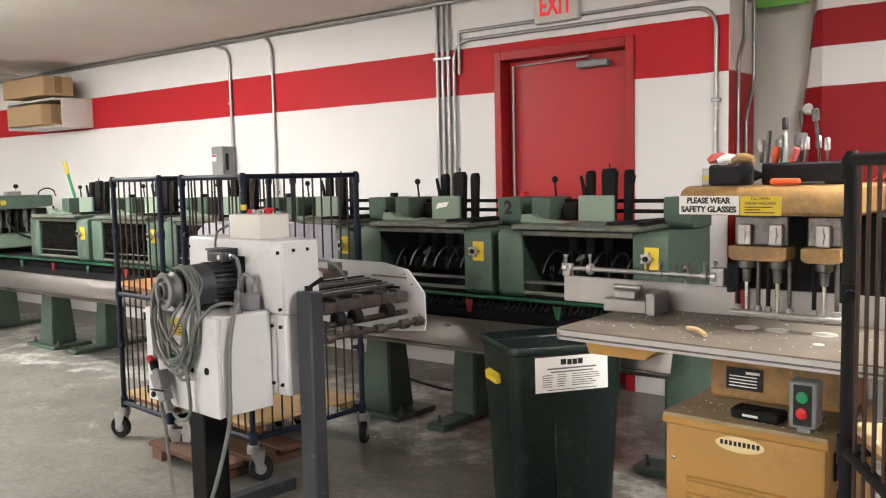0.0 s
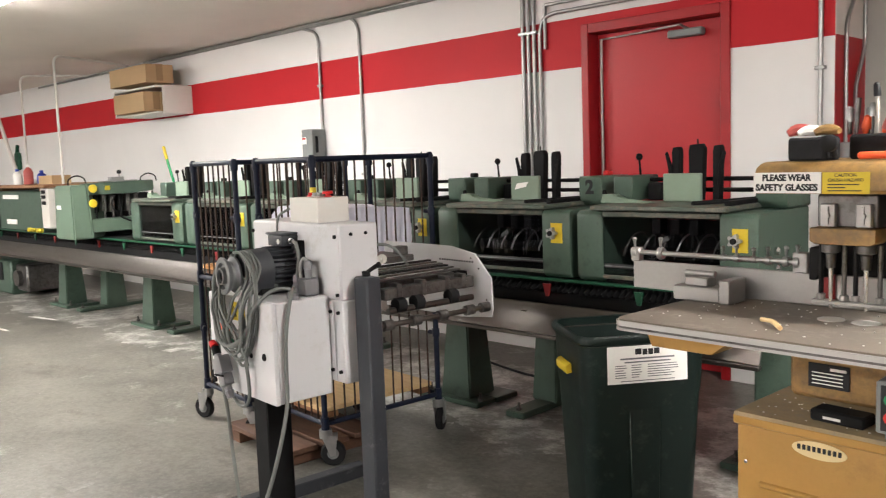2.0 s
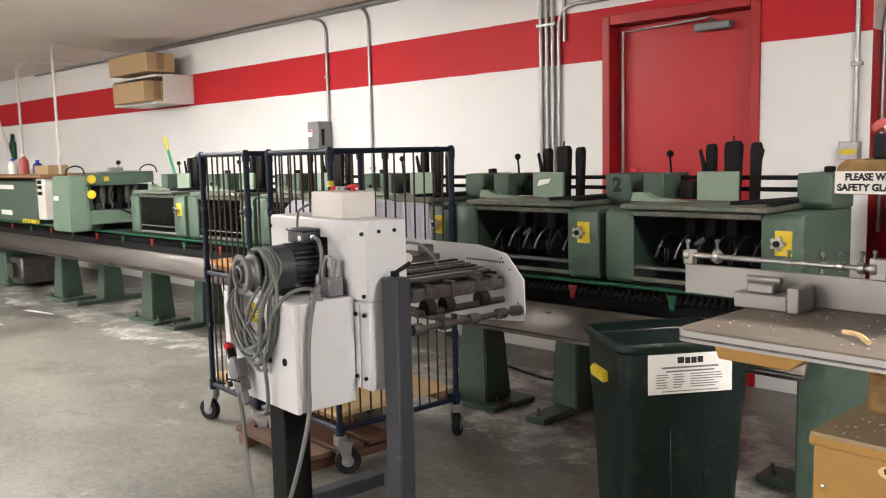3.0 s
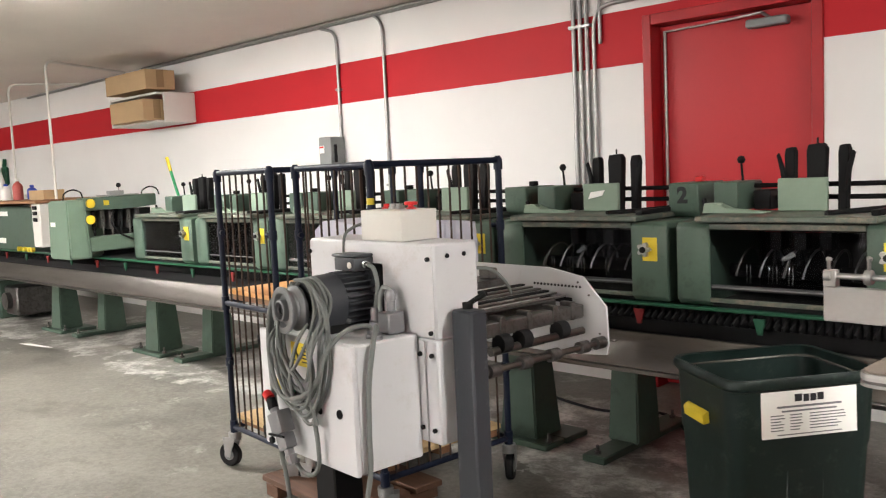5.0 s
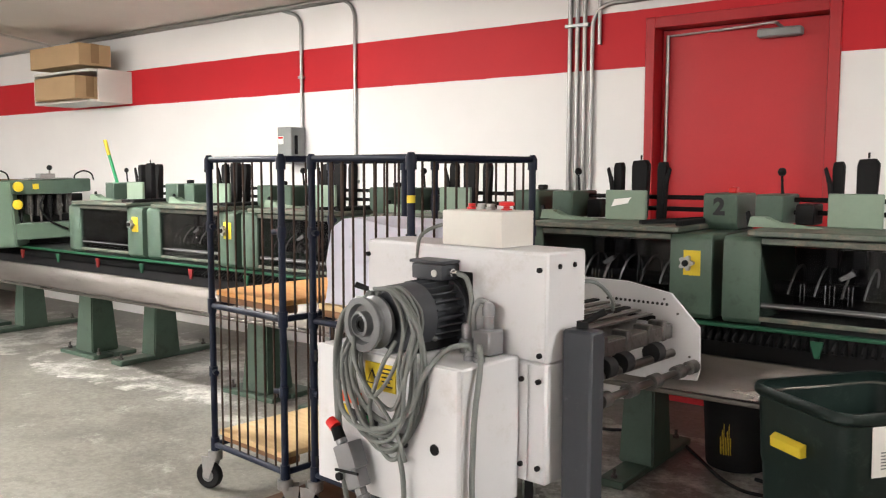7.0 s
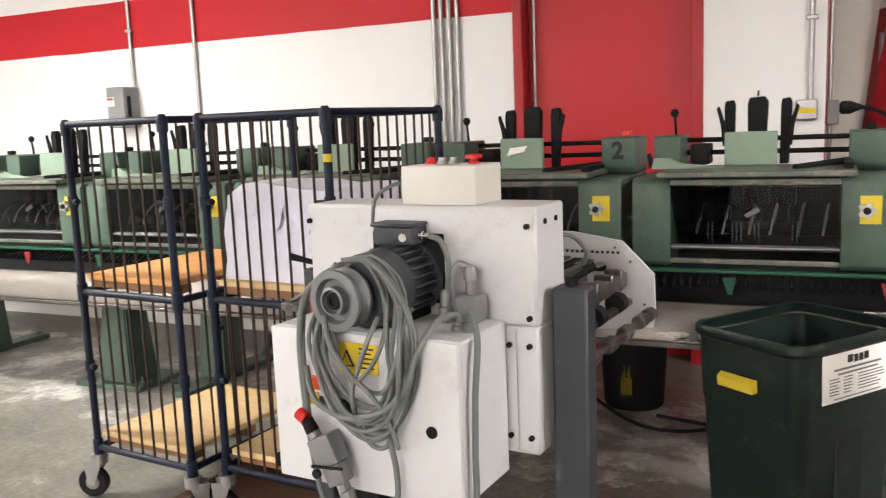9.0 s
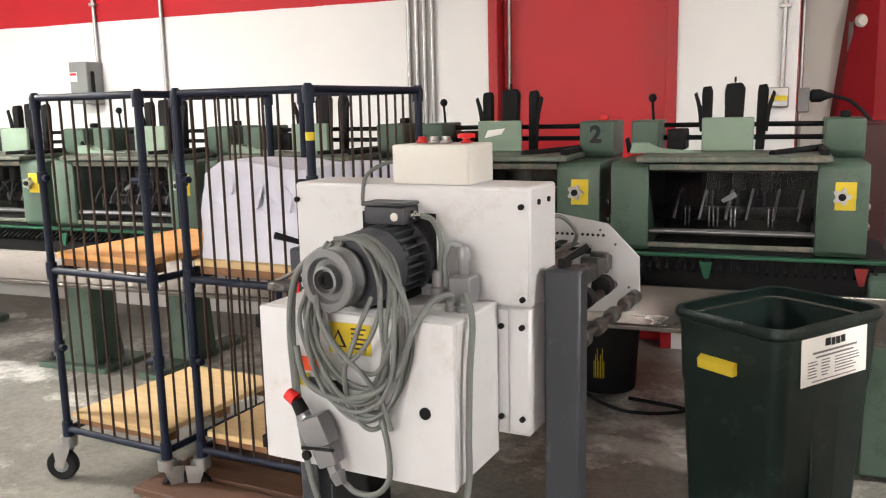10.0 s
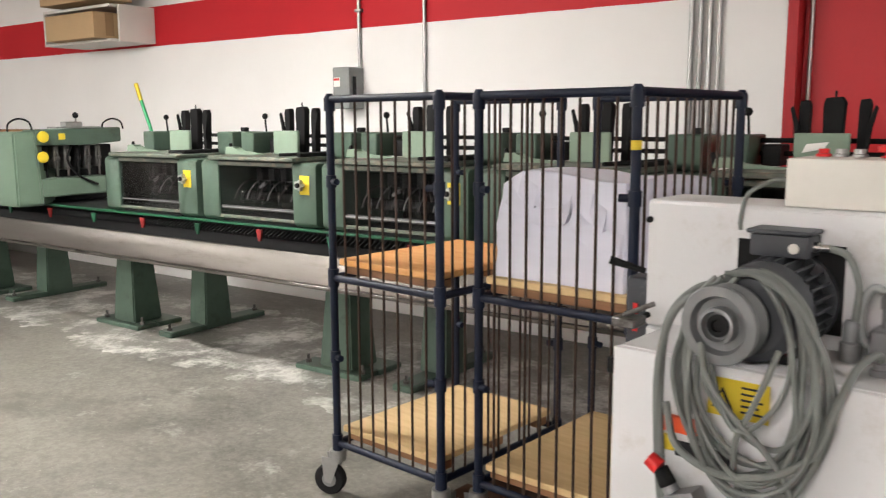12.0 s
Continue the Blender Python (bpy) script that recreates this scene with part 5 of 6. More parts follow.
# posts and base frame
bm = B()
prism(bm, [(0.014, 0.037), (0.093, 0.037), (0.093, 0.095), (0.014, 0.095)], "z", 0.0, 0.972, 0.006)
part("post", bm, M_POST, wm, "dark grey square steel post")
bm = B()
prism(bm, [(-0.66, 0.06), (-0.605, 0.06), (-0.605, 0.12), (-0.66, 0.12)], "z", 0.0, 0.975, 0.005)
part("post", bm, M_POST, wm)
bm = B()
box(bm, -0.642, 0.0565, 0.86, -0.632, 0.0595, 0.92)
part("red_strip", bm, M_REDPL, wm)
bm = B()
tube(bm, spline([(-0.19, -0.27, 0.05), (-0.17, -0.285, 0.06), (-0.18, -0.30, 0.045), (-0.20, -0.29, 0.03)]), 0.010, 8)
part("cable_tie", bm, M_IVORY, wm, "cream tape round the cable")
bm = B()
prism(bm, [(-0.44, -0.12), (-0.34, -0.12), (-0.34, -0.02), (-0.44, -0.02)], "z", 0.05, 0.5695, 0.005)
part("leg", bm, M_BLACK, wm)
bm = B()
box(bm, -0.64, -0.16, 0.02, 0.10, -0.10, 0.075, 0.004)
box(bm, 0.02, -0.0995, 0.02, 0.08, 0.45, 0.075, 0.004)
box(bm, -0.62, -0.0995, 0.02, -0.56, 0.45, 0.075, 0.004)
part("base_frame", bm, M_POST, wm)
bm = B()
tube(bm, [(-0.63, 0.085, 0.985), (-0.70, 0.06, 1.005)], [0.006, 0.009], 10)
part("lever", bm, M_BLACK, wm, "black hand lever")
bm = B()
tube(bm, [(0.045, 0.065, 0.982), (0.095, 0.09, 1.015)], [0.006, 0.0085], 10)
lathe(bm, [(0.014, -0.006), (0.014, 0.01)], (0.05, 0.066, 0.980), (0, 0, 1), 12)
part("lever", bm, M_BLACK, wm, "black hand lever")
bm = B()
box(bm, -0.605, -0.10, 0.906, -0.555, -0.05, 0.925, 0.003)
rod(bm, (-0.59, -0.08, 0.925), (-0.53, -0.07, 0.955), 0.005)
part("toggle_clamp", bm, M_IRON, wm)
# delivery table behind: side plate, rails and rollers
bm = B()
prism(bm, [(-0.58, 0.735), (-0.58, 1.012), (-0.15, 1.012), (-0.010, 0.99), (0.076, 0.904), (0.080, 0.79), (0.072, 0.757), (-0.10, 0.74)], "y", 0.607, 0.614, 0.001)
sp2 = part("side_plate", bm, M_WPAINT, wm, "white perforated side plate")
bm = B()
# flat black discs: the depth of the holes is painted, not cut
for k in range(14):
    x = -0.21 + 0.0145 * k
    lathe(bm, [(0.0042, 0), (0.0042, 0.002)], (x, 0.606, 0.958), (0, -1, 0), 8)
part("hole", bm, M_INK, sp2, "row of black discs painted for holes")
for x, z in ((-0.03, 0.972), (0.012, 0.935), (0.05, 0.82)):
    bm = B()
    lathe(bm, [(0.0035, 0), (0.0035, 0.003), (0.002, 0.004)], (x, 0.6065, z), (0, -1, 0), 8)
    part("screw", bm, M_IRON, sp2)
bm = B()
# dark strip laid on the plate in place of a cut opening
box(bm, -0.19, 0.6045, 0.905, -0.055, 0.6065, 0.922)
part("slot", bm, M_DARK, sp2, "dark strip painted for a slot through the plate")
bm = B()
prism(bm, [(-0.58, 0.73), (-0.58, 1.0), (-0.12, 1.0), (-0.08, 0.9), (-0.08, 0.75)], "y", 0.16, 0.166, 0.001)
part("side_plate", bm, M_WPAINT, wm)
for x, z, m_ in ((-0.05, 0.938, M_IRON), (-0.085, 0.944, M_STEEL), (-0.118, 0.948, M_BLACK), (-0.15, 0.952, M_IRON), (-0.185, 0.956, M_STEEL), (-0.22, 0.96, M_BLACK)):
    bm = B()
    box(bm, x - 0.011, 0.175, z - 0.006, x + 0.011, 0.56, z, 0.0015)
    part("table_rail", bm, m_, wm, "flat oily steel slat")
for x, z, m_ in ((-0.01, 0.90, M_IRON), (-0.12, 0.905, M_IRON)):
    bm = B()
    box(bm, x - 0.02, 0.168, z - 0.03, x + 0.02, 0.584, z + 0.012, 0.004)
    part("cross_bar", bm, m_, wm, "oily steel cross bar")
for y in (0.22, 0.33, 0.44, 0.52):
    bm = B()
    box(bm, -0.034, y, 0.87, 0.014, y + 0.022, 0.925, 0.003)
    part("bearing_block", bm, M_IRON, wm)
for x, z, r, y0, y1 in ((0.07, 0.80, 0.0095, 0.10, 0.60), (0.02, 0.835, 0.012, 0.17, 0.56)):
    bm = B()
    rod(bm, (x, y0, z), (x, y1, z), r, 14)
    part("roller_shaft", bm, M_STEEL, wm)
for x, z, r, ys in ((0.07, 0.80, 0.0185, (0.13, 0.25, 0.37, 0.50, 0.575)), (0.02, 0.852, 0.026, (0.22, 0.30, 0.46))):
    for y in ys:
        bm = B()
        lathe(bm, [(r * 0.6, -0.02), (r, -0.018), (r, 0.018), (r * 0.6, 0.02)], (x, y, z), (0, 1, 0), 18)
        part("roller", bm, M_IRON if r < 0.02 else M_RUBBER, wm)
bm = B()
box(bm, -0.45, 0.28, 0.961, -0.24, 0.50, 0.985, 0.004)
box(bm, -0.30, 0.44, 0.986, -0.25, 0.48, 1.02, 0.004)
part("register_unit", bm, M_IRON, wm)
for y in (0.27, 0.34):
    bm = B()
    lathe(bm, [(0.008, -0.004), (0.019, -0.003), (0.019, 0.003), (0.015, 0.004), (0.013, 0.001), (0.006, 0.001), (0.005, 0.01)], (-0.235, y, 0.982), (1, -0.4, 0), 20)
    part("hand_wheel", bm, M_IVORY, wm)
cable([(-0.02, 0.12, 1.07), (0.0, 0.2, 1.06), (0.02, 0.24, 1.02), (0.0, 0.28, 0.985)], 0.005)

# ---- recycling bin ----
BN = pose(-1.803, 2.906, 0, 0, 0, 53.5)
rb = thing("recycling_bin", "dark green plastic recycling bin with a white notice", "bin", BN)


def rrect(w, d, r, n=6):
    out = []
    for cx, cy, a0 in ((w - r, d - r, 0), (-w + r, d - r, 90), (-w + r, -d + r, 180), (w - r, -d + r, 270)):
        out += [(cx + r * math.cos(radians(a0 + 90 * k / n)), cy + r * math.sin(radians(a0 + 90 * k / n))) for k in range(n + 1)]
    return out


def loft(bm, rings, cap=True):
    vr = [[bm.verts.new((x, y, z)) for x, y in pts] for pts, z in rings]
    for a, b in zip(vr, vr[1:]):
        for k in range(len(a)):
            bm.faces.new((a[k], a[(k + 1) % len(a)], b[(k + 1) % len(a)], b[k]))
    if cap:
        bm.faces.new(vr[0][::-1])
        bm.faces.new(vr[-1])
    else:
        for k in range(len(vr[0])):
            bm.faces.new((vr[-1][k], vr[-1][(k + 1) % len(vr[0])], vr[0][(k + 1) % len(vr[0])], vr[0][k]))


bm = B()
loft(bm, [(rrect(0.195, 0.15, 0.04), 0.0), (rrect(0.20, 0.155, 0.045), 0.015), (rrect(0.222, 0.176, 0.05), 0.48), (rrect(0.226, 0.18, 0.05), 0.50), (rrect(0.232, 0.186, 0.05), 0.675), (rrect(0.226, 0.18, 0.05), 0.675), (rrect(0.195, 0.15, 0.045), 0.03)])
part("body", bm, M_BIN, rb)
bm = B()
loft(bm, [(rrect(0.233, 0.187, 0.05), 0.680), (rrect(0.239, 0.193, 0.055), 0.680), (rrect(0.245, 0.199, 0.058), 0.688), (rrect(0.245, 0.199, 0.058), 0.702), (rrect(0.240, 0.194, 0.056), 0.712), (rrect(0.228, 0.182, 0.052), 0.71), (rrect(0.2335, 0.1875, 0.05), 0.69)], False)
part("rim", bm, M_BIN, rb)
for k in (-1, 1):
    bm = B()
    prism(bm, [(-0.05, 0.02), (0.05, 0.02), (0.06, 0.45), (-0.06, 0.45)], "y", -0.166 - 0.008 if k < 0 else 0.166, -0.166 if k < 0 else 0.174, 0.003)
    part("rib", bm, M_BIN, rb)
# notice on the long side, printed in bars
NT = pose(0.005, -0.1865, 0.605, 88.5, 0, 0)
bm = B()
box(bm, -0.148, -0.067, 0, 0.148, 0.067, 0.0012)
nt = part("notice", bm, M_LABELW, rb, "white printed notice")
nt.matrix_basis = NT
bm = B()
for x0, x1, z in ((-0.045, -0.022, 0.045), (-0.018, 0.0, 0.043), (0.003, 0.022, 0.043), (0.025, 0.045, 0.044)):
    box(bm, x0, z - 0.010, 0.0013, x1, z + 0.011, 0.0018, 0.0)
part("logo_shape", bm, M_INK, nt)
random.seed(5)
bm = B()
box(bm, -0.10, 0.018, 0.0013, 0.10, 0.024, 0.0018)
box(bm, -0.085, 0.006, 0.0013, 0.085, 0.011, 0.0018)
for k in range(6):
    z = -0.004 - 0.0085 * k
    for x0, w in ((-0.12, 0.045), (-0.06, 0.04), (0.0, 0.115)):
        box(bm, x0, z, 0.0013, x0 + w * random.uniform(0.7, 1.0), z + 0.003, 0.0018)
box(bm, -0.10, -0.06, 0.0013, 0.10, -0.057, 0.0018)
part("print", bm, M_INKG, nt)
bm = B()
prism(bm, [(-0.229, 0.555), (-0.231, 0.59), (-0.236, 0.592), (-0.252, 0.58), (-0.249, 0.552)], "y", -0.05, 0.075, 0.001)
part("yellow_tag", bm, M_YELLOW, rb, "bright yellow plastic tag")

# ---- paper drill ----
pd = thing("paper_drill", "ochre paper drilling machine with a wide dusty table", "drilling machine", PD)
bm = B()
box(bm, -0.20, 0.0, 0.02, 0.205, 0.42, 0.695, 0.012, 2)
part("cabinet", bm, M_OCHRE, pd)
bm = B()
box(bm, -0.205, -0.008, 0.696, 0.212, 0.43, 0.722, 0.008, 2)
part("cabinet_top", bm, mat("dusty_ochre_top", (0.30, 0.225, 0.13), 0.6, var=0.25, scale=7, wear=(0.22, 0.19, 0.15), wear_amt=0.5), pd, "dusty metal cabinet top")
bm = B()
box(bm, -0.206, -0.009, 0.690, 0.213, 0.0, 0.714, 0.004)
part("top_edge", bm, M_OCHRE, pd)
for k in range(4):
    bm = B()
    z = 0.56 - 0.045 * k
    prism(bm, [(0.0, z), (-0.008, z - 0.004), (-0.008, z - 0.010), (0.0, z - 0.018)], "x", -0.14, 0.13, 0.001)
    part("louver", bm, M_OCHRE, pd)
bm = B()
n = 32
v0 = [bm.verts.new((0.0 + 0.062 * math.cos(2 * math.pi * k / n), -0.0005, 0.665 + 0.020 * math.sin(2 * math.pi * k / n))) for k in range(n)]
v1 = [bm.verts.new((v.co.x, -0.003, v.co.z)) for v in v0]
bm.faces.new(v0), bm.faces.new(v1[::-1])
for k in range(n):
    bm.faces.new((v0[k], v1[k], v1[(k + 1) % n], v0[(k + 1) % n]))
bd = part("badge", bm, mat("cream_badge", (0.72, 0.58, 0.32), 0.4, var=0.05), pd, "cream oval badge")
bm = B()
for k in range(9):
    x = -0.049 + 0.0115 * k
    box(bm, x, -0.0038, 0.6615, x + 0.0075, -0.0031, 0.6735)
part("badge_bars", bm, M_INK, bd)
bm = B()
lathe(bm, [(0.005, 0), (0.005, 0.003), (0.002, 0.004)], (-0.175, -0.0, 0.60), (0, -1, 0), 10)
part("screw", bm, M_CHROME, pd)
bm = B()
box(bm, 0.206, 0.06, 0.60, 0.212, 0.17, 0.67, 0.001)
part("side_plate", bm, M_BLACK, pd)
bm = B()
lathe(bm, [(0.012, 0), (0.012, 0.02), (0.008, 0.022)], (0.206, 0.10, 0.555), (1, 0, 0), 12)
part("side_lock", bm, M_BLACK, pd)
bm = B()
box(bm, -0.165, 0.20, 0.7225, 0.20, 0.40, 0.905, 0.01)
part("pedestal", bm, M_OCHRED, pd)
bm = B()
box(bm, -0.115, 0.1955, 0.755, -0.015, 0.1995, 0.815, 0.001)
npl = part("nameplate", bm, M_INK, pd, "black nameplate")
bm = B()
for k in range(4):
    box(bm, -0.105, 0.1935, 0.764 + 0.009 * k, -0.03, 0.195, 0.7665 + 0.009 * k)
box(bm, -0.06, 0.1935, 0.80, -0.022, 0.195, 0.807)
part("print", bm, M_LABELW, npl)
bm = B()
pts = rrect(0.49, 0.27, 0.03, 4)
loft(bm, [([(x + 0.025, y + 0.145) for x, y in pts], 0.9305), ([(x + 0.025, y + 0.145) for x, y in pts], 0.935)])
part("table_top", bm, M_DUSTY, pd, "dusty laminate table top")
for k, m_ in enumerate((M_ALU, M_IRON, M_ALU, M_ALU)):
    bm = B()
    pts = rrect(0.495 - (0.003 if k == 1 else 0), 0.275 - (0.003 if k == 1 else 0), 0.033, 4)
    loft(bm, [([(x + 0.025, y + 0.145) for x, y in pts], 0.9065 + 0.006 * k), ([(x + 0.025, y + 0.145) for x, y in pts], 0.9125 + 0.006 * k)])
    part("edge_layer", bm, m_, pd)
bm = B()
prism(bm, [(-0.40, 0.906), (-0.385, 0.866), (-0.22, 0.866), (-0.17, 0.906)], "y", -0.08, 0.12, 0.002)
part("table_bracket", bm, M_OCHRE, pd)
for x, y in ((-0.045, 0.16), (0.035, 0.16), (0.15, 0.165), (0.175, 0.03)):
    bm = B()
    lathe(bm, [(0.032 if y > 0.1 else 0.014, 0), (0.031 if y > 0.1 else 0.013, 0.0016)], (x, y, 0.9351), (0, 0, 1), 28)
    part("drill_pad", bm, M_IVORY, pd, "worn round drilling pad")
bm = B()
box(bm, -0.71, 0.312, 0.936, 0.50, 0.322, 1.02, 0.002)
part("back_fence", bm, M_PLATE, pd, "ground steel back fence")
bm = B()
rod(bm, (-0.69, 0.295, 1.048), (-0.19, 0.295, 1.048), 0.007)
part("stop_rail", bm, M_GALV, pd)
for x, s in ((-0.69, 1.3), (-0.60, 1.5), (-0.40, 0.8), (-0.36, 0.9), (-0.31, 0.8), (-0.27, 1.0), (-0.22, 1.2), (-0.19, 1.4)):
    bm = B()
    lathe(bm, [(0.011 * s, -0.008), (0.013 * s, 0), (0.011 * s, 0.008)], (x, 0.295, 1.048), (1, 0, 0), 12)
    rod(bm, (x, 0.295, 1.05), (x + 0.004, 0.285, 1.055 + 0.022 * s), 0.004)
    lathe(bm, [(0.006, 0), (0.007, 0.006), (0.004, 0.009)], (x + 0.004, 0.285, 1.055 + 0.022 * s), (0.2, 0, 1), 10)
    part("stop_finger", bm, M_GALV, pd)
for x0, x1, z0, z1 in ((-0.70, -0.67, 1.021, 1.062), (-0.20, -0.16, 1.021, 1.075)):
    bm = B()
    box(bm, x0, 0.285, z0, x1, 0.31, z1, 0.003)
    part("rail_end", bm, M_PLATE, pd)
bm = B()
box(bm, -0.50, 0.20, 0.9355, -0.36, 0.27, 0.975, 0.003)
box(bm, -0.47, 0.21, 0.9755, -0.40, 0.26, 1.0, 0.003)
box(bm, -0.355, 0.19, 0.9355, -0.325, 0.28, 1.0, 0.003)
rod(bm, (-0.48, 0.235, 1.008), (-0.39, 0.235, 1.008), 0.009)
part("side_stop", bm, M_PLATE, pd, "steel side stop block")
# small added block, standing for a red patch beside the column
bm = B()
box(bm, -0.135, 0.30, 0.945, -0.098, 0.311, 1.065, 0.003)
part("red_guard", bm, M_REDTAB, pd)
bm = B()
box(bm, -0.12, 0.325, 0.94, 0.26, 0.50, 1.235, 0.01)
part("column", bm, M_BLACK, pd)
for x0, x1 in ((-0.082, 0.068), (0.102, 0.196)):
    bm = B()
    prism(bm, [(x0, 1.126), (x0, 1.156), (x1, 1.156), (x1, 1.126), (x1 - 0.012, 1.118), (x0 + 0.012, 1.118)], "y", 0.12, 0.19, 0.002)
    part("drill_yoke", bm, M_OCHRED, pd, "ochre drill yoke")
    bm = B()
    box(bm, x0 + 0.006, 0.15, 1.157, x1 - 0.006, 0.30, 1.234, 0.004)
    part("spindle_housing", bm, M_IRON, pd, "oily dark spindle housing")
for x in (-0.045, 0.035, 0.15):
    bm = B()
    box(bm, x - 0.017, 0.133, 1.158, x + 0.017, 0.149, 1.212, 0.002)
    rod(bm, (x, 0.126, 1.185), (x, 0.133, 1.185), 0.007)
    box(bm, x - 0.003, 0.129, 1.165, x + 0.003, 0.133, 1.205)
    part("scale_plate", bm, M_PLATE, pd, "small steel scale plate")
    bm = B()
    tube(bm, [(x, 0.155, 1.117), (x, 0.155, 1.098), (x, 0.155, 1.094), (x, 0.155, 1.06)], [0.021, 0.021, 0.012, 0.010], 14)
    part("chuck", bm, M_IRON, pd, "dark drill chuck")
    for dx in (-0.027, 0.027):
        bm = B()
        rod(bm, (x + dx, 0.165, 0.985), (x + dx, 0.165, 1.117), 0.0055)
        part("guide_rod", bm, M_BLACK if dx < 0 else M_IRON, pd)
        bm = B()
        lathe(bm, [(0.010, 0), (0.010, 0.012), (0.006, 0.014)], (x + dx, 0.165, 0.983), (0, 0, 1), 12)
        part("rod_foot", bm, M_PLATE, pd)
    bm = B()
    tube(bm, [(x, 0.155, 1.06), (x, 0.155, 1.02), (x, 0.155, 0.965)], [0.006, 0.005, 0.0035], 12)
    part("drill_bit", bm, M_CHROME, pd)
bm = B()
box(bm, -0.09, 0.15, 0.972, 0.195, 0.178, 0.982, 0.002)
part("paper_clamp", bm, M_PLATE, pd)
bm = B()
prism(bm, [(-0.118, 1.02), (-0.118, 1.10), (-0.088, 1.10), (-0.075, 1.06), (-0.10, 1.02)], "y", 0.20, 0.32, 0.003)
part("head_bracket", bm, M_BLACK, pd)
bm = B()
prism(bm, [(0.10, 1.236), (0.10, 1.285), (0.115, 1.305), (0.15, 1.312), (0.50, 1.312), (0.52, 1.295), (0.52, 1.236)], "x", -0.212, 0.235, 0.008)
part("head_cover", bm, M_OCHRED, pd, "worn ochre head cover")
HF = 0.0985
bm = B()
box(bm, -0.208, HF - 0.002, 1.238, -0.045, HF - 0.0003, 1.287)
sgn = part("safety_sign", bm, M_LABELW, pd, "white safety sign with black letters")
lettering("PLEASE WEAR", 0.021, M_INK, sgn, pose(-0.127, HF - 0.0025, 1.274) @ FRONT, 0.118, 0.0009)
lettering("SAFETY GLASSES", 0.021, M_INK, sgn, pose(-0.127, HF - 0.0025, 1.251) @ FRONT, 0.150, 0.0009)
bm = B()
box(bm, -0.042, HF - 0.002, 1.237, 0.062, HF - 0.0003, 1.286)
csn = part("caution_sign", bm, M_YELLOW, pd, "yellow caution sign")
lettering("CAUTION", 0.011, M_INK, csn, pose(0.01, HF - 0.0025, 1.279) @ FRONT, 0.048)
lettering("CRUSH HAZARD", 0.010, M_INK, csn, pose(0.01, HF - 0.0025, 1.268) @ FRONT, 0.078)
bm = B()
for k, w in enumerate((0.075, 0.04, 0.07)):
    box(bm, -0.03, HF - 0.003, 1.243 + 0.007 * k, -0.03 + w, HF - 0.0021, 1.2455 + 0.007 * k)
part("print", bm, M_INK, csn)
bm = B()
tube(bm, spline([(0.19, 0.45, 1.315), (0.24, 0.40, 1.335), (0.275, 0.36, 1.29), (0.28, 0.36, 1.15), (0.26, 0.38, 1.0)]), 0.008)
part("air_hose", bm, M_ORANGE, pd, "orange air hose")

sb = thing("switch_station", "grey start and stop button station", "control box", DR @ pose(-0.635, 2.258, 0.7225, 0, 0, 3))
bm = B()
box(bm, -0.032, -0.02, 0.012, 0.032, 0.035, 0.126, 0.004)
box(bm, -0.015, -0.01, 0.0, 0.015, 0.02, 0.012)
part("case", bm, M_GREYPAINT, sb)
bm = B()
box(bm, -0.021, -0.0225, 0.02, 0.021, -0.0203, 0.118)
part("plate", bm, M_INK, sb)
for z, m_, nm in ((0.089, M_GREENH, "green start button"), (0.05, M_REDPL, "red stop button")):
    bm = B()
    lathe(bm, [(0.0135, 0), (0.0135, 0.006), (0.010, 0.008)], (0, -0.0225, z), (0, -1, 0), 20)
    part("push_button", bm, m_, sb, nm)
cb = thing("case", "small black plastic case on the drill cabinet", "case", DR @ pose(-0.76, 2.30, 0.7225, 0, 0, -3))
bm = B()
box(bm, -0.062, -0.03, 0, 0.062, 0.03, 0.028, 0.005)
part("lid", bm, M_BLACK, cb)
bm = B()
box(bm, -0.03, -0.0315, 0.009, 0.01, -0.0303, 0.015)
part("print", bm, M_LABELW, cb)
ws = thing("wood_strip", "thin strip of wood lying on the drill table", "offcut", DR @ pose(-0.90, 2.24, 0.9352, 0, 0, -40))
bm = B()
tube(bm, spline([(-0.05, 0, 0.008), (0, 0.004, 0.012), (0.05, 0, 0.006)]), 0.0058, 6)
part("strip", bm, M_DECK, ws)
chips = thing("paper_chips", "punched paper chips scattered on the drill", "paper chips", DR, kind="stuff")
random.seed(8)
bm = B()
for k in range(130):
    if k < 70:
        x, y, z = random.uniform(-1.2, -0.42), random.uniform(2.13, 2.52), 0.9356
    else:
        x, y, z = random.uniform(-0.97, -0.6), random.uniform(2.25, 2.42), 0.7226
    r, a = random.uniform(0.0015, 0.004), random.uniform(0, 6)
    box(bm, x, y, z, x + r, y + r, z + 0.0015)
part("chips", bm, M_LABELW, chips)["kind"] = "stuff"

# foam tool holders with tools on the drill head
fo = thing("foam_block", "black foam block holding tools on the drill head", "tool holder", DR @ pose(-0.70, 2.48, 1.3125, 0, 0, -4), "foam tool blocks")
bm = B()
box(bm, -0.115, -0.035, 0, 0.10, 0.05, 0.058, 0.006)
part("block", bm, M_FOAM, fo)
f2 = thing("foam_block", "short black foam block beside the tools", "tool holder", DR @ pose(-0.885, 2.42, 1.3125, 0, 0, -12), "foam tool blocks")
bm = B()
box(bm, -0.052, -0.03, 0, 0.050, 0.035, 0.055, 0.006)
part("block", bm, M_FOAM, f2)


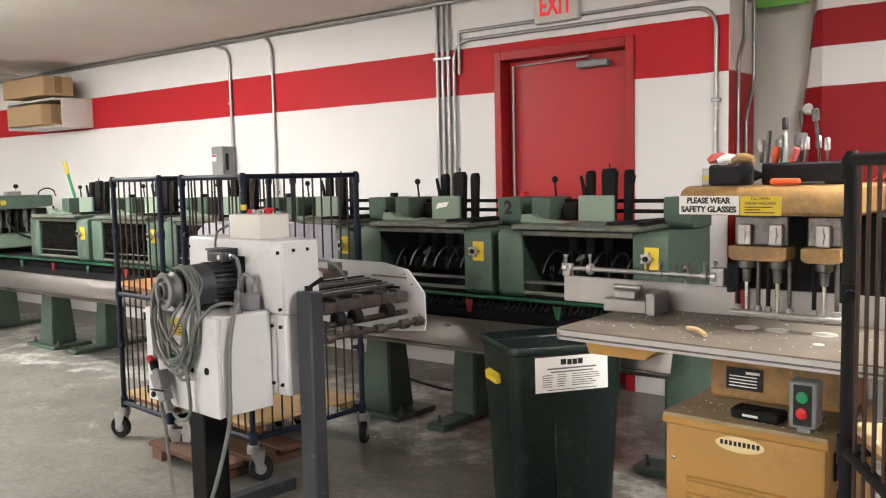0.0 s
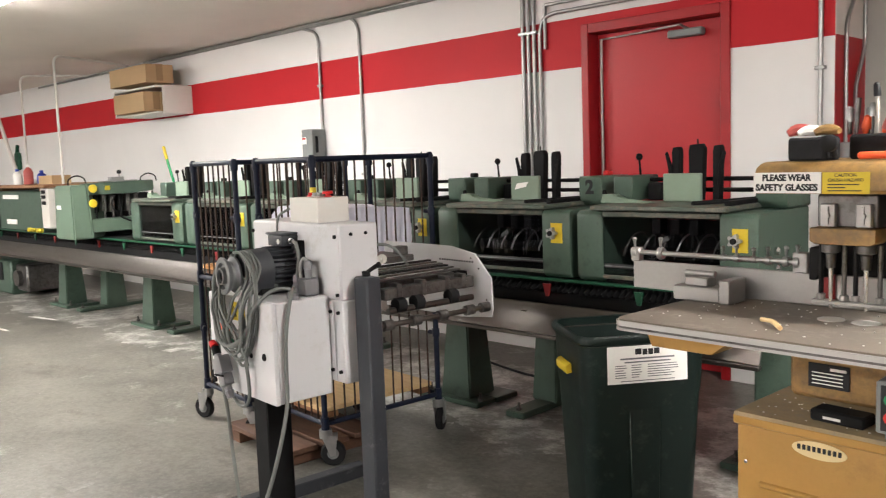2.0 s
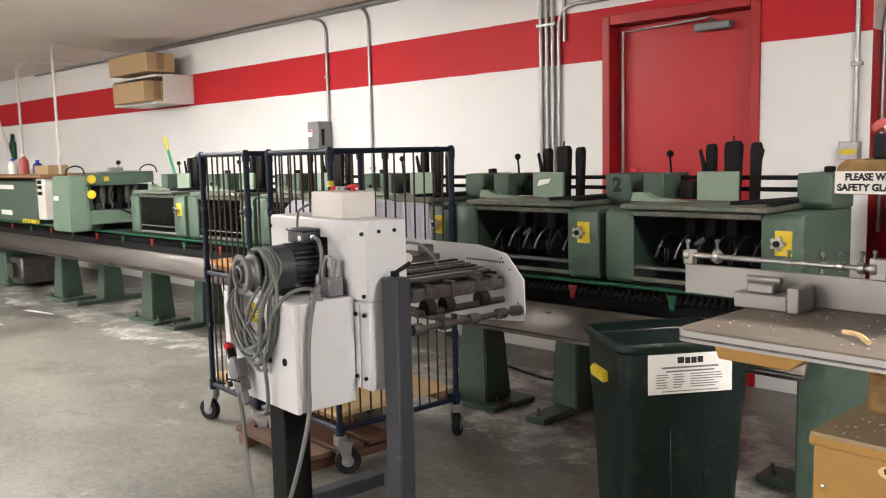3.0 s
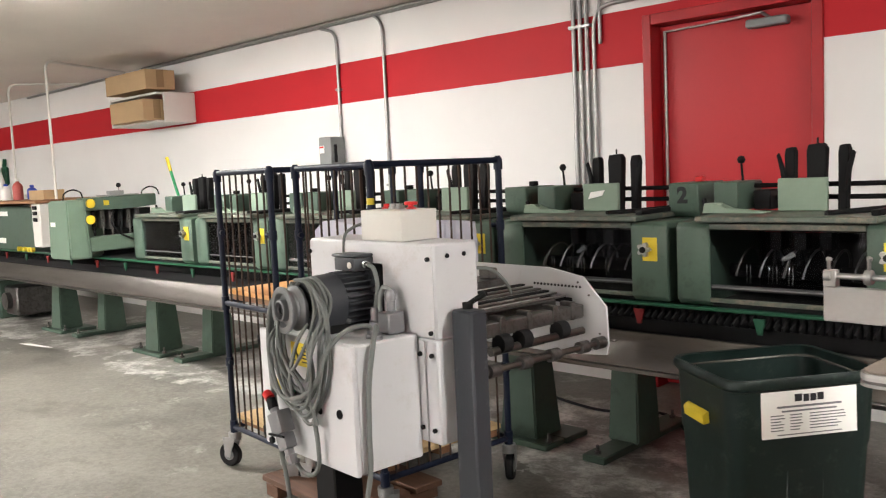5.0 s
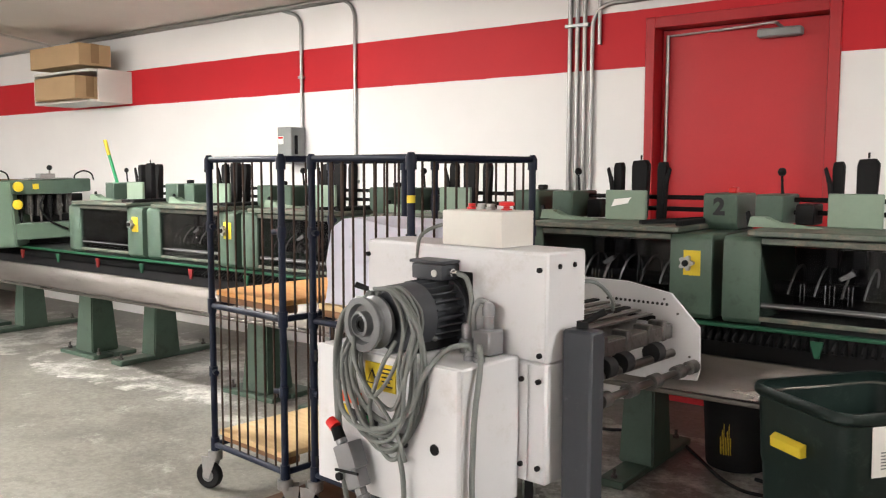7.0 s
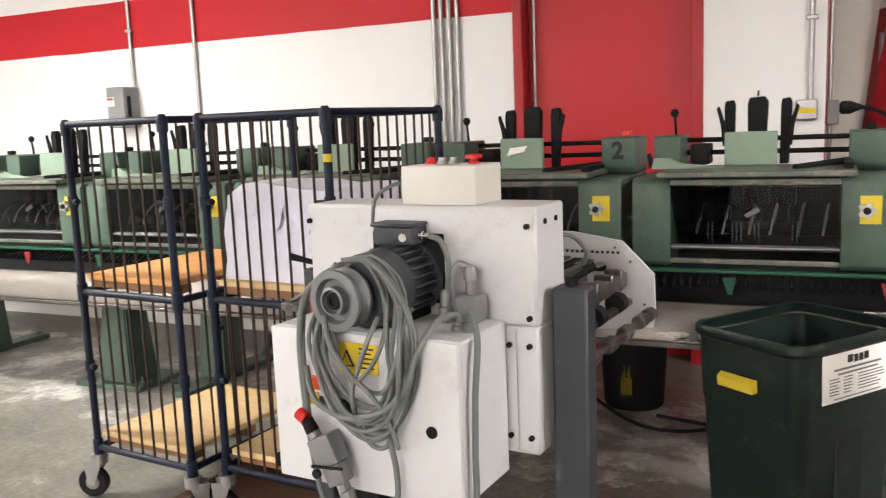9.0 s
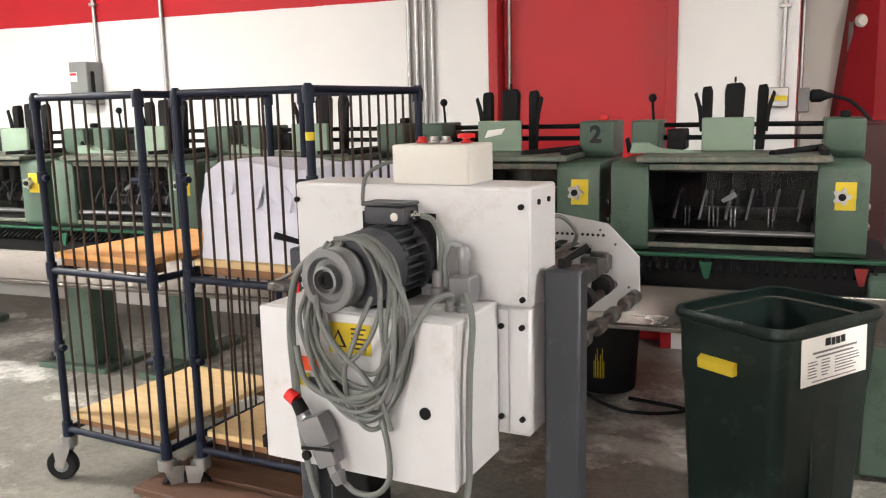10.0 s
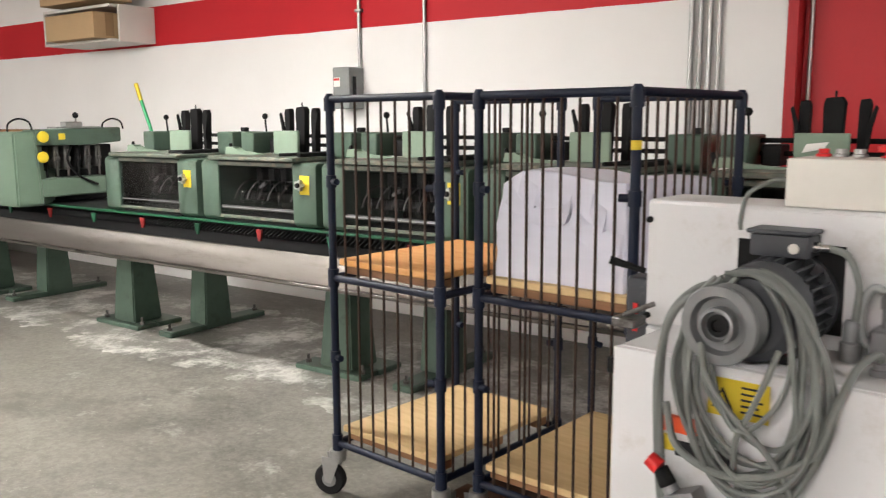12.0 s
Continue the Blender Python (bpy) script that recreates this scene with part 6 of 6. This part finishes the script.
def tool(name, label, x, y, h, r, material, top=None, lean=0.0, head_r=0.0):
    z0 = 1.3125 + 0.0585
    th = thing(name, label, "tool", DR @ pose(x - 0.045, y, z0), "tools in the foam block")
    bm = B()
    tube(bm, [(0, 0, 0), (lean * 0.5, 0, h * 0.6), (lean, 0, h)], [r * 0.7, r, r * 0.9], 10)
    part("shank", bm, material, th)
    if top:
        bm = B()
        lathe(bm, [(head_r, 0), (head_r * 1.05, 0.004), (head_r, 0.028), (head_r * 0.6, 0.032)], (lean, 0, h), (lean, 0, h), 14)
        part("head", bm, top, th)


tool("brush", "clear-handled brush with black bristles", -0.715, 2.48, 0.085, 0.0045, M_IVORY, M_INK, -0.004, 0.0075)
tool("pliers", "dark pointed pliers standing upright", -0.765, 2.48, 0.085, 0.006, M_IRON, None, 0.006)
tool("wrench", "long grey wrench standing upright", -0.635, 2.49, 0.105, 0.0045, M_IRON, M_IRON, -0.010, 0.009)
for k, (x, h) in enumerate(((-0.79, 0.035), (-0.78, 0.03), (-0.745, 0.03), (-0.73, 0.04), (-0.68, 0.03), (-0.665, 0.032), (-0.64, 0.035), (-0.615, 0.028))):
    tool("drill_bit", "steel drill bit with a knurled collar", x, 2.50 - 0.015 * (k % 2), h, 0.0035, M_IRON, M_GALV, 0.0, 0.0072)
tool("brush", "orange-handled brush lying between the tools", -0.75, 2.49, 0.012, 0.008, M_ORANGE, M_ORANGE, 0.003, 0.011)
tool("brush", "small orange tool handle in the foam", -0.70, 2.475, 0.008, 0.008, M_ORANGE, M_PINK, 0.003, 0.010)
tool("marker", "dark marbled cylinder standing in the foam", -0.688, 2.51, 0.045, 0.012, M_INKG, M_INKG, 0.0, 0.0165)
for nm, x, y, z, m_, lab in (("screwdriver", -0.73, 2.385, 1.3215, M_ORANGE, "orange screwdriver handle lying on the head"),):
    th = thing(nm, lab, "tool", DR @ pose(x, y, z))
    bm = B()
    tube(bm, [(-0.038, 0, 0), (-0.034, 0, 0), (0.03, 0.0, 0), (0.036, 0, 0)], [0.005, 0.0085, 0.0085, 0.006], 10)
    part("handle", bm, m_, th)
    bm = B()
    tube(bm, [(0.0365, 0, -0.004), (0.09, 0.012, -0.004)], 0.003, 8)
    part("blade", bm, M_IRON, th)
for nm, x, lab, m_, r in (("wrapper", -0.915, "crumpled red and white wrapper on the foam", M_PINK, 0.015), ("cloth", -0.89, "white rag on the foam", M_LABELW, 0.013), ("grip", -0.85, "yellow tool grip on the foam", M_OCHRED, 0.013)):
    th = thing(nm, lab, "clutter", DR @ pose(x, 2.42, 1.3685), "clutter on the foam")
    bm = B()
    tube(bm, spline([(-0.028, -0.01, r * 0.6), (-0.012, 0.0, r * 1.2), (0.01, 0.006, r * 1.1), (0.026, 0.0, r * 0.8)], 5), [r * (0.55 + 0.45 * math.sin(math.pi * k / 15)) for k in range(16)], 9)
    part("body", bm, m_, th)
kb = thing("knob", "black round knob beside the foam blocks", "knob", DR @ pose(-0.825, 2.37, 1.352))
bm = B()
lathe(bm, [(0.012, 0), (0.020, 0.006), (0.020, 0.02), (0.012, 0.026)], (0, 0.01, 0), (0, -1, 0), 20)
rod(bm, (0, 0.01, 0), (0, 0.03, -0.035), 0.008)
part("body", bm, M_RUBBER, kb)

# scraps of a worn painted line on the floor
for x, y, w, turn in ((-8.1, 2.69, 0.42, 5), (-8.3, 3.15, 0.5, 9)):
    bm = B()
    prism(bm, [(-w / 2, -0.02), (-w * 0.2, -0.027), (w * 0.3, -0.018), (w / 2, 0.0), (w * 0.25, 0.016), (-w * 0.3, 0.022)], "z", 0.0005, 0.0015)
    ob = setting("floor_marking", bm, M_LABELW, "scrap of worn white line paint", "floor marking")
    ob.matrix_basis = pose(x, y, 0, 0, 0, turn)
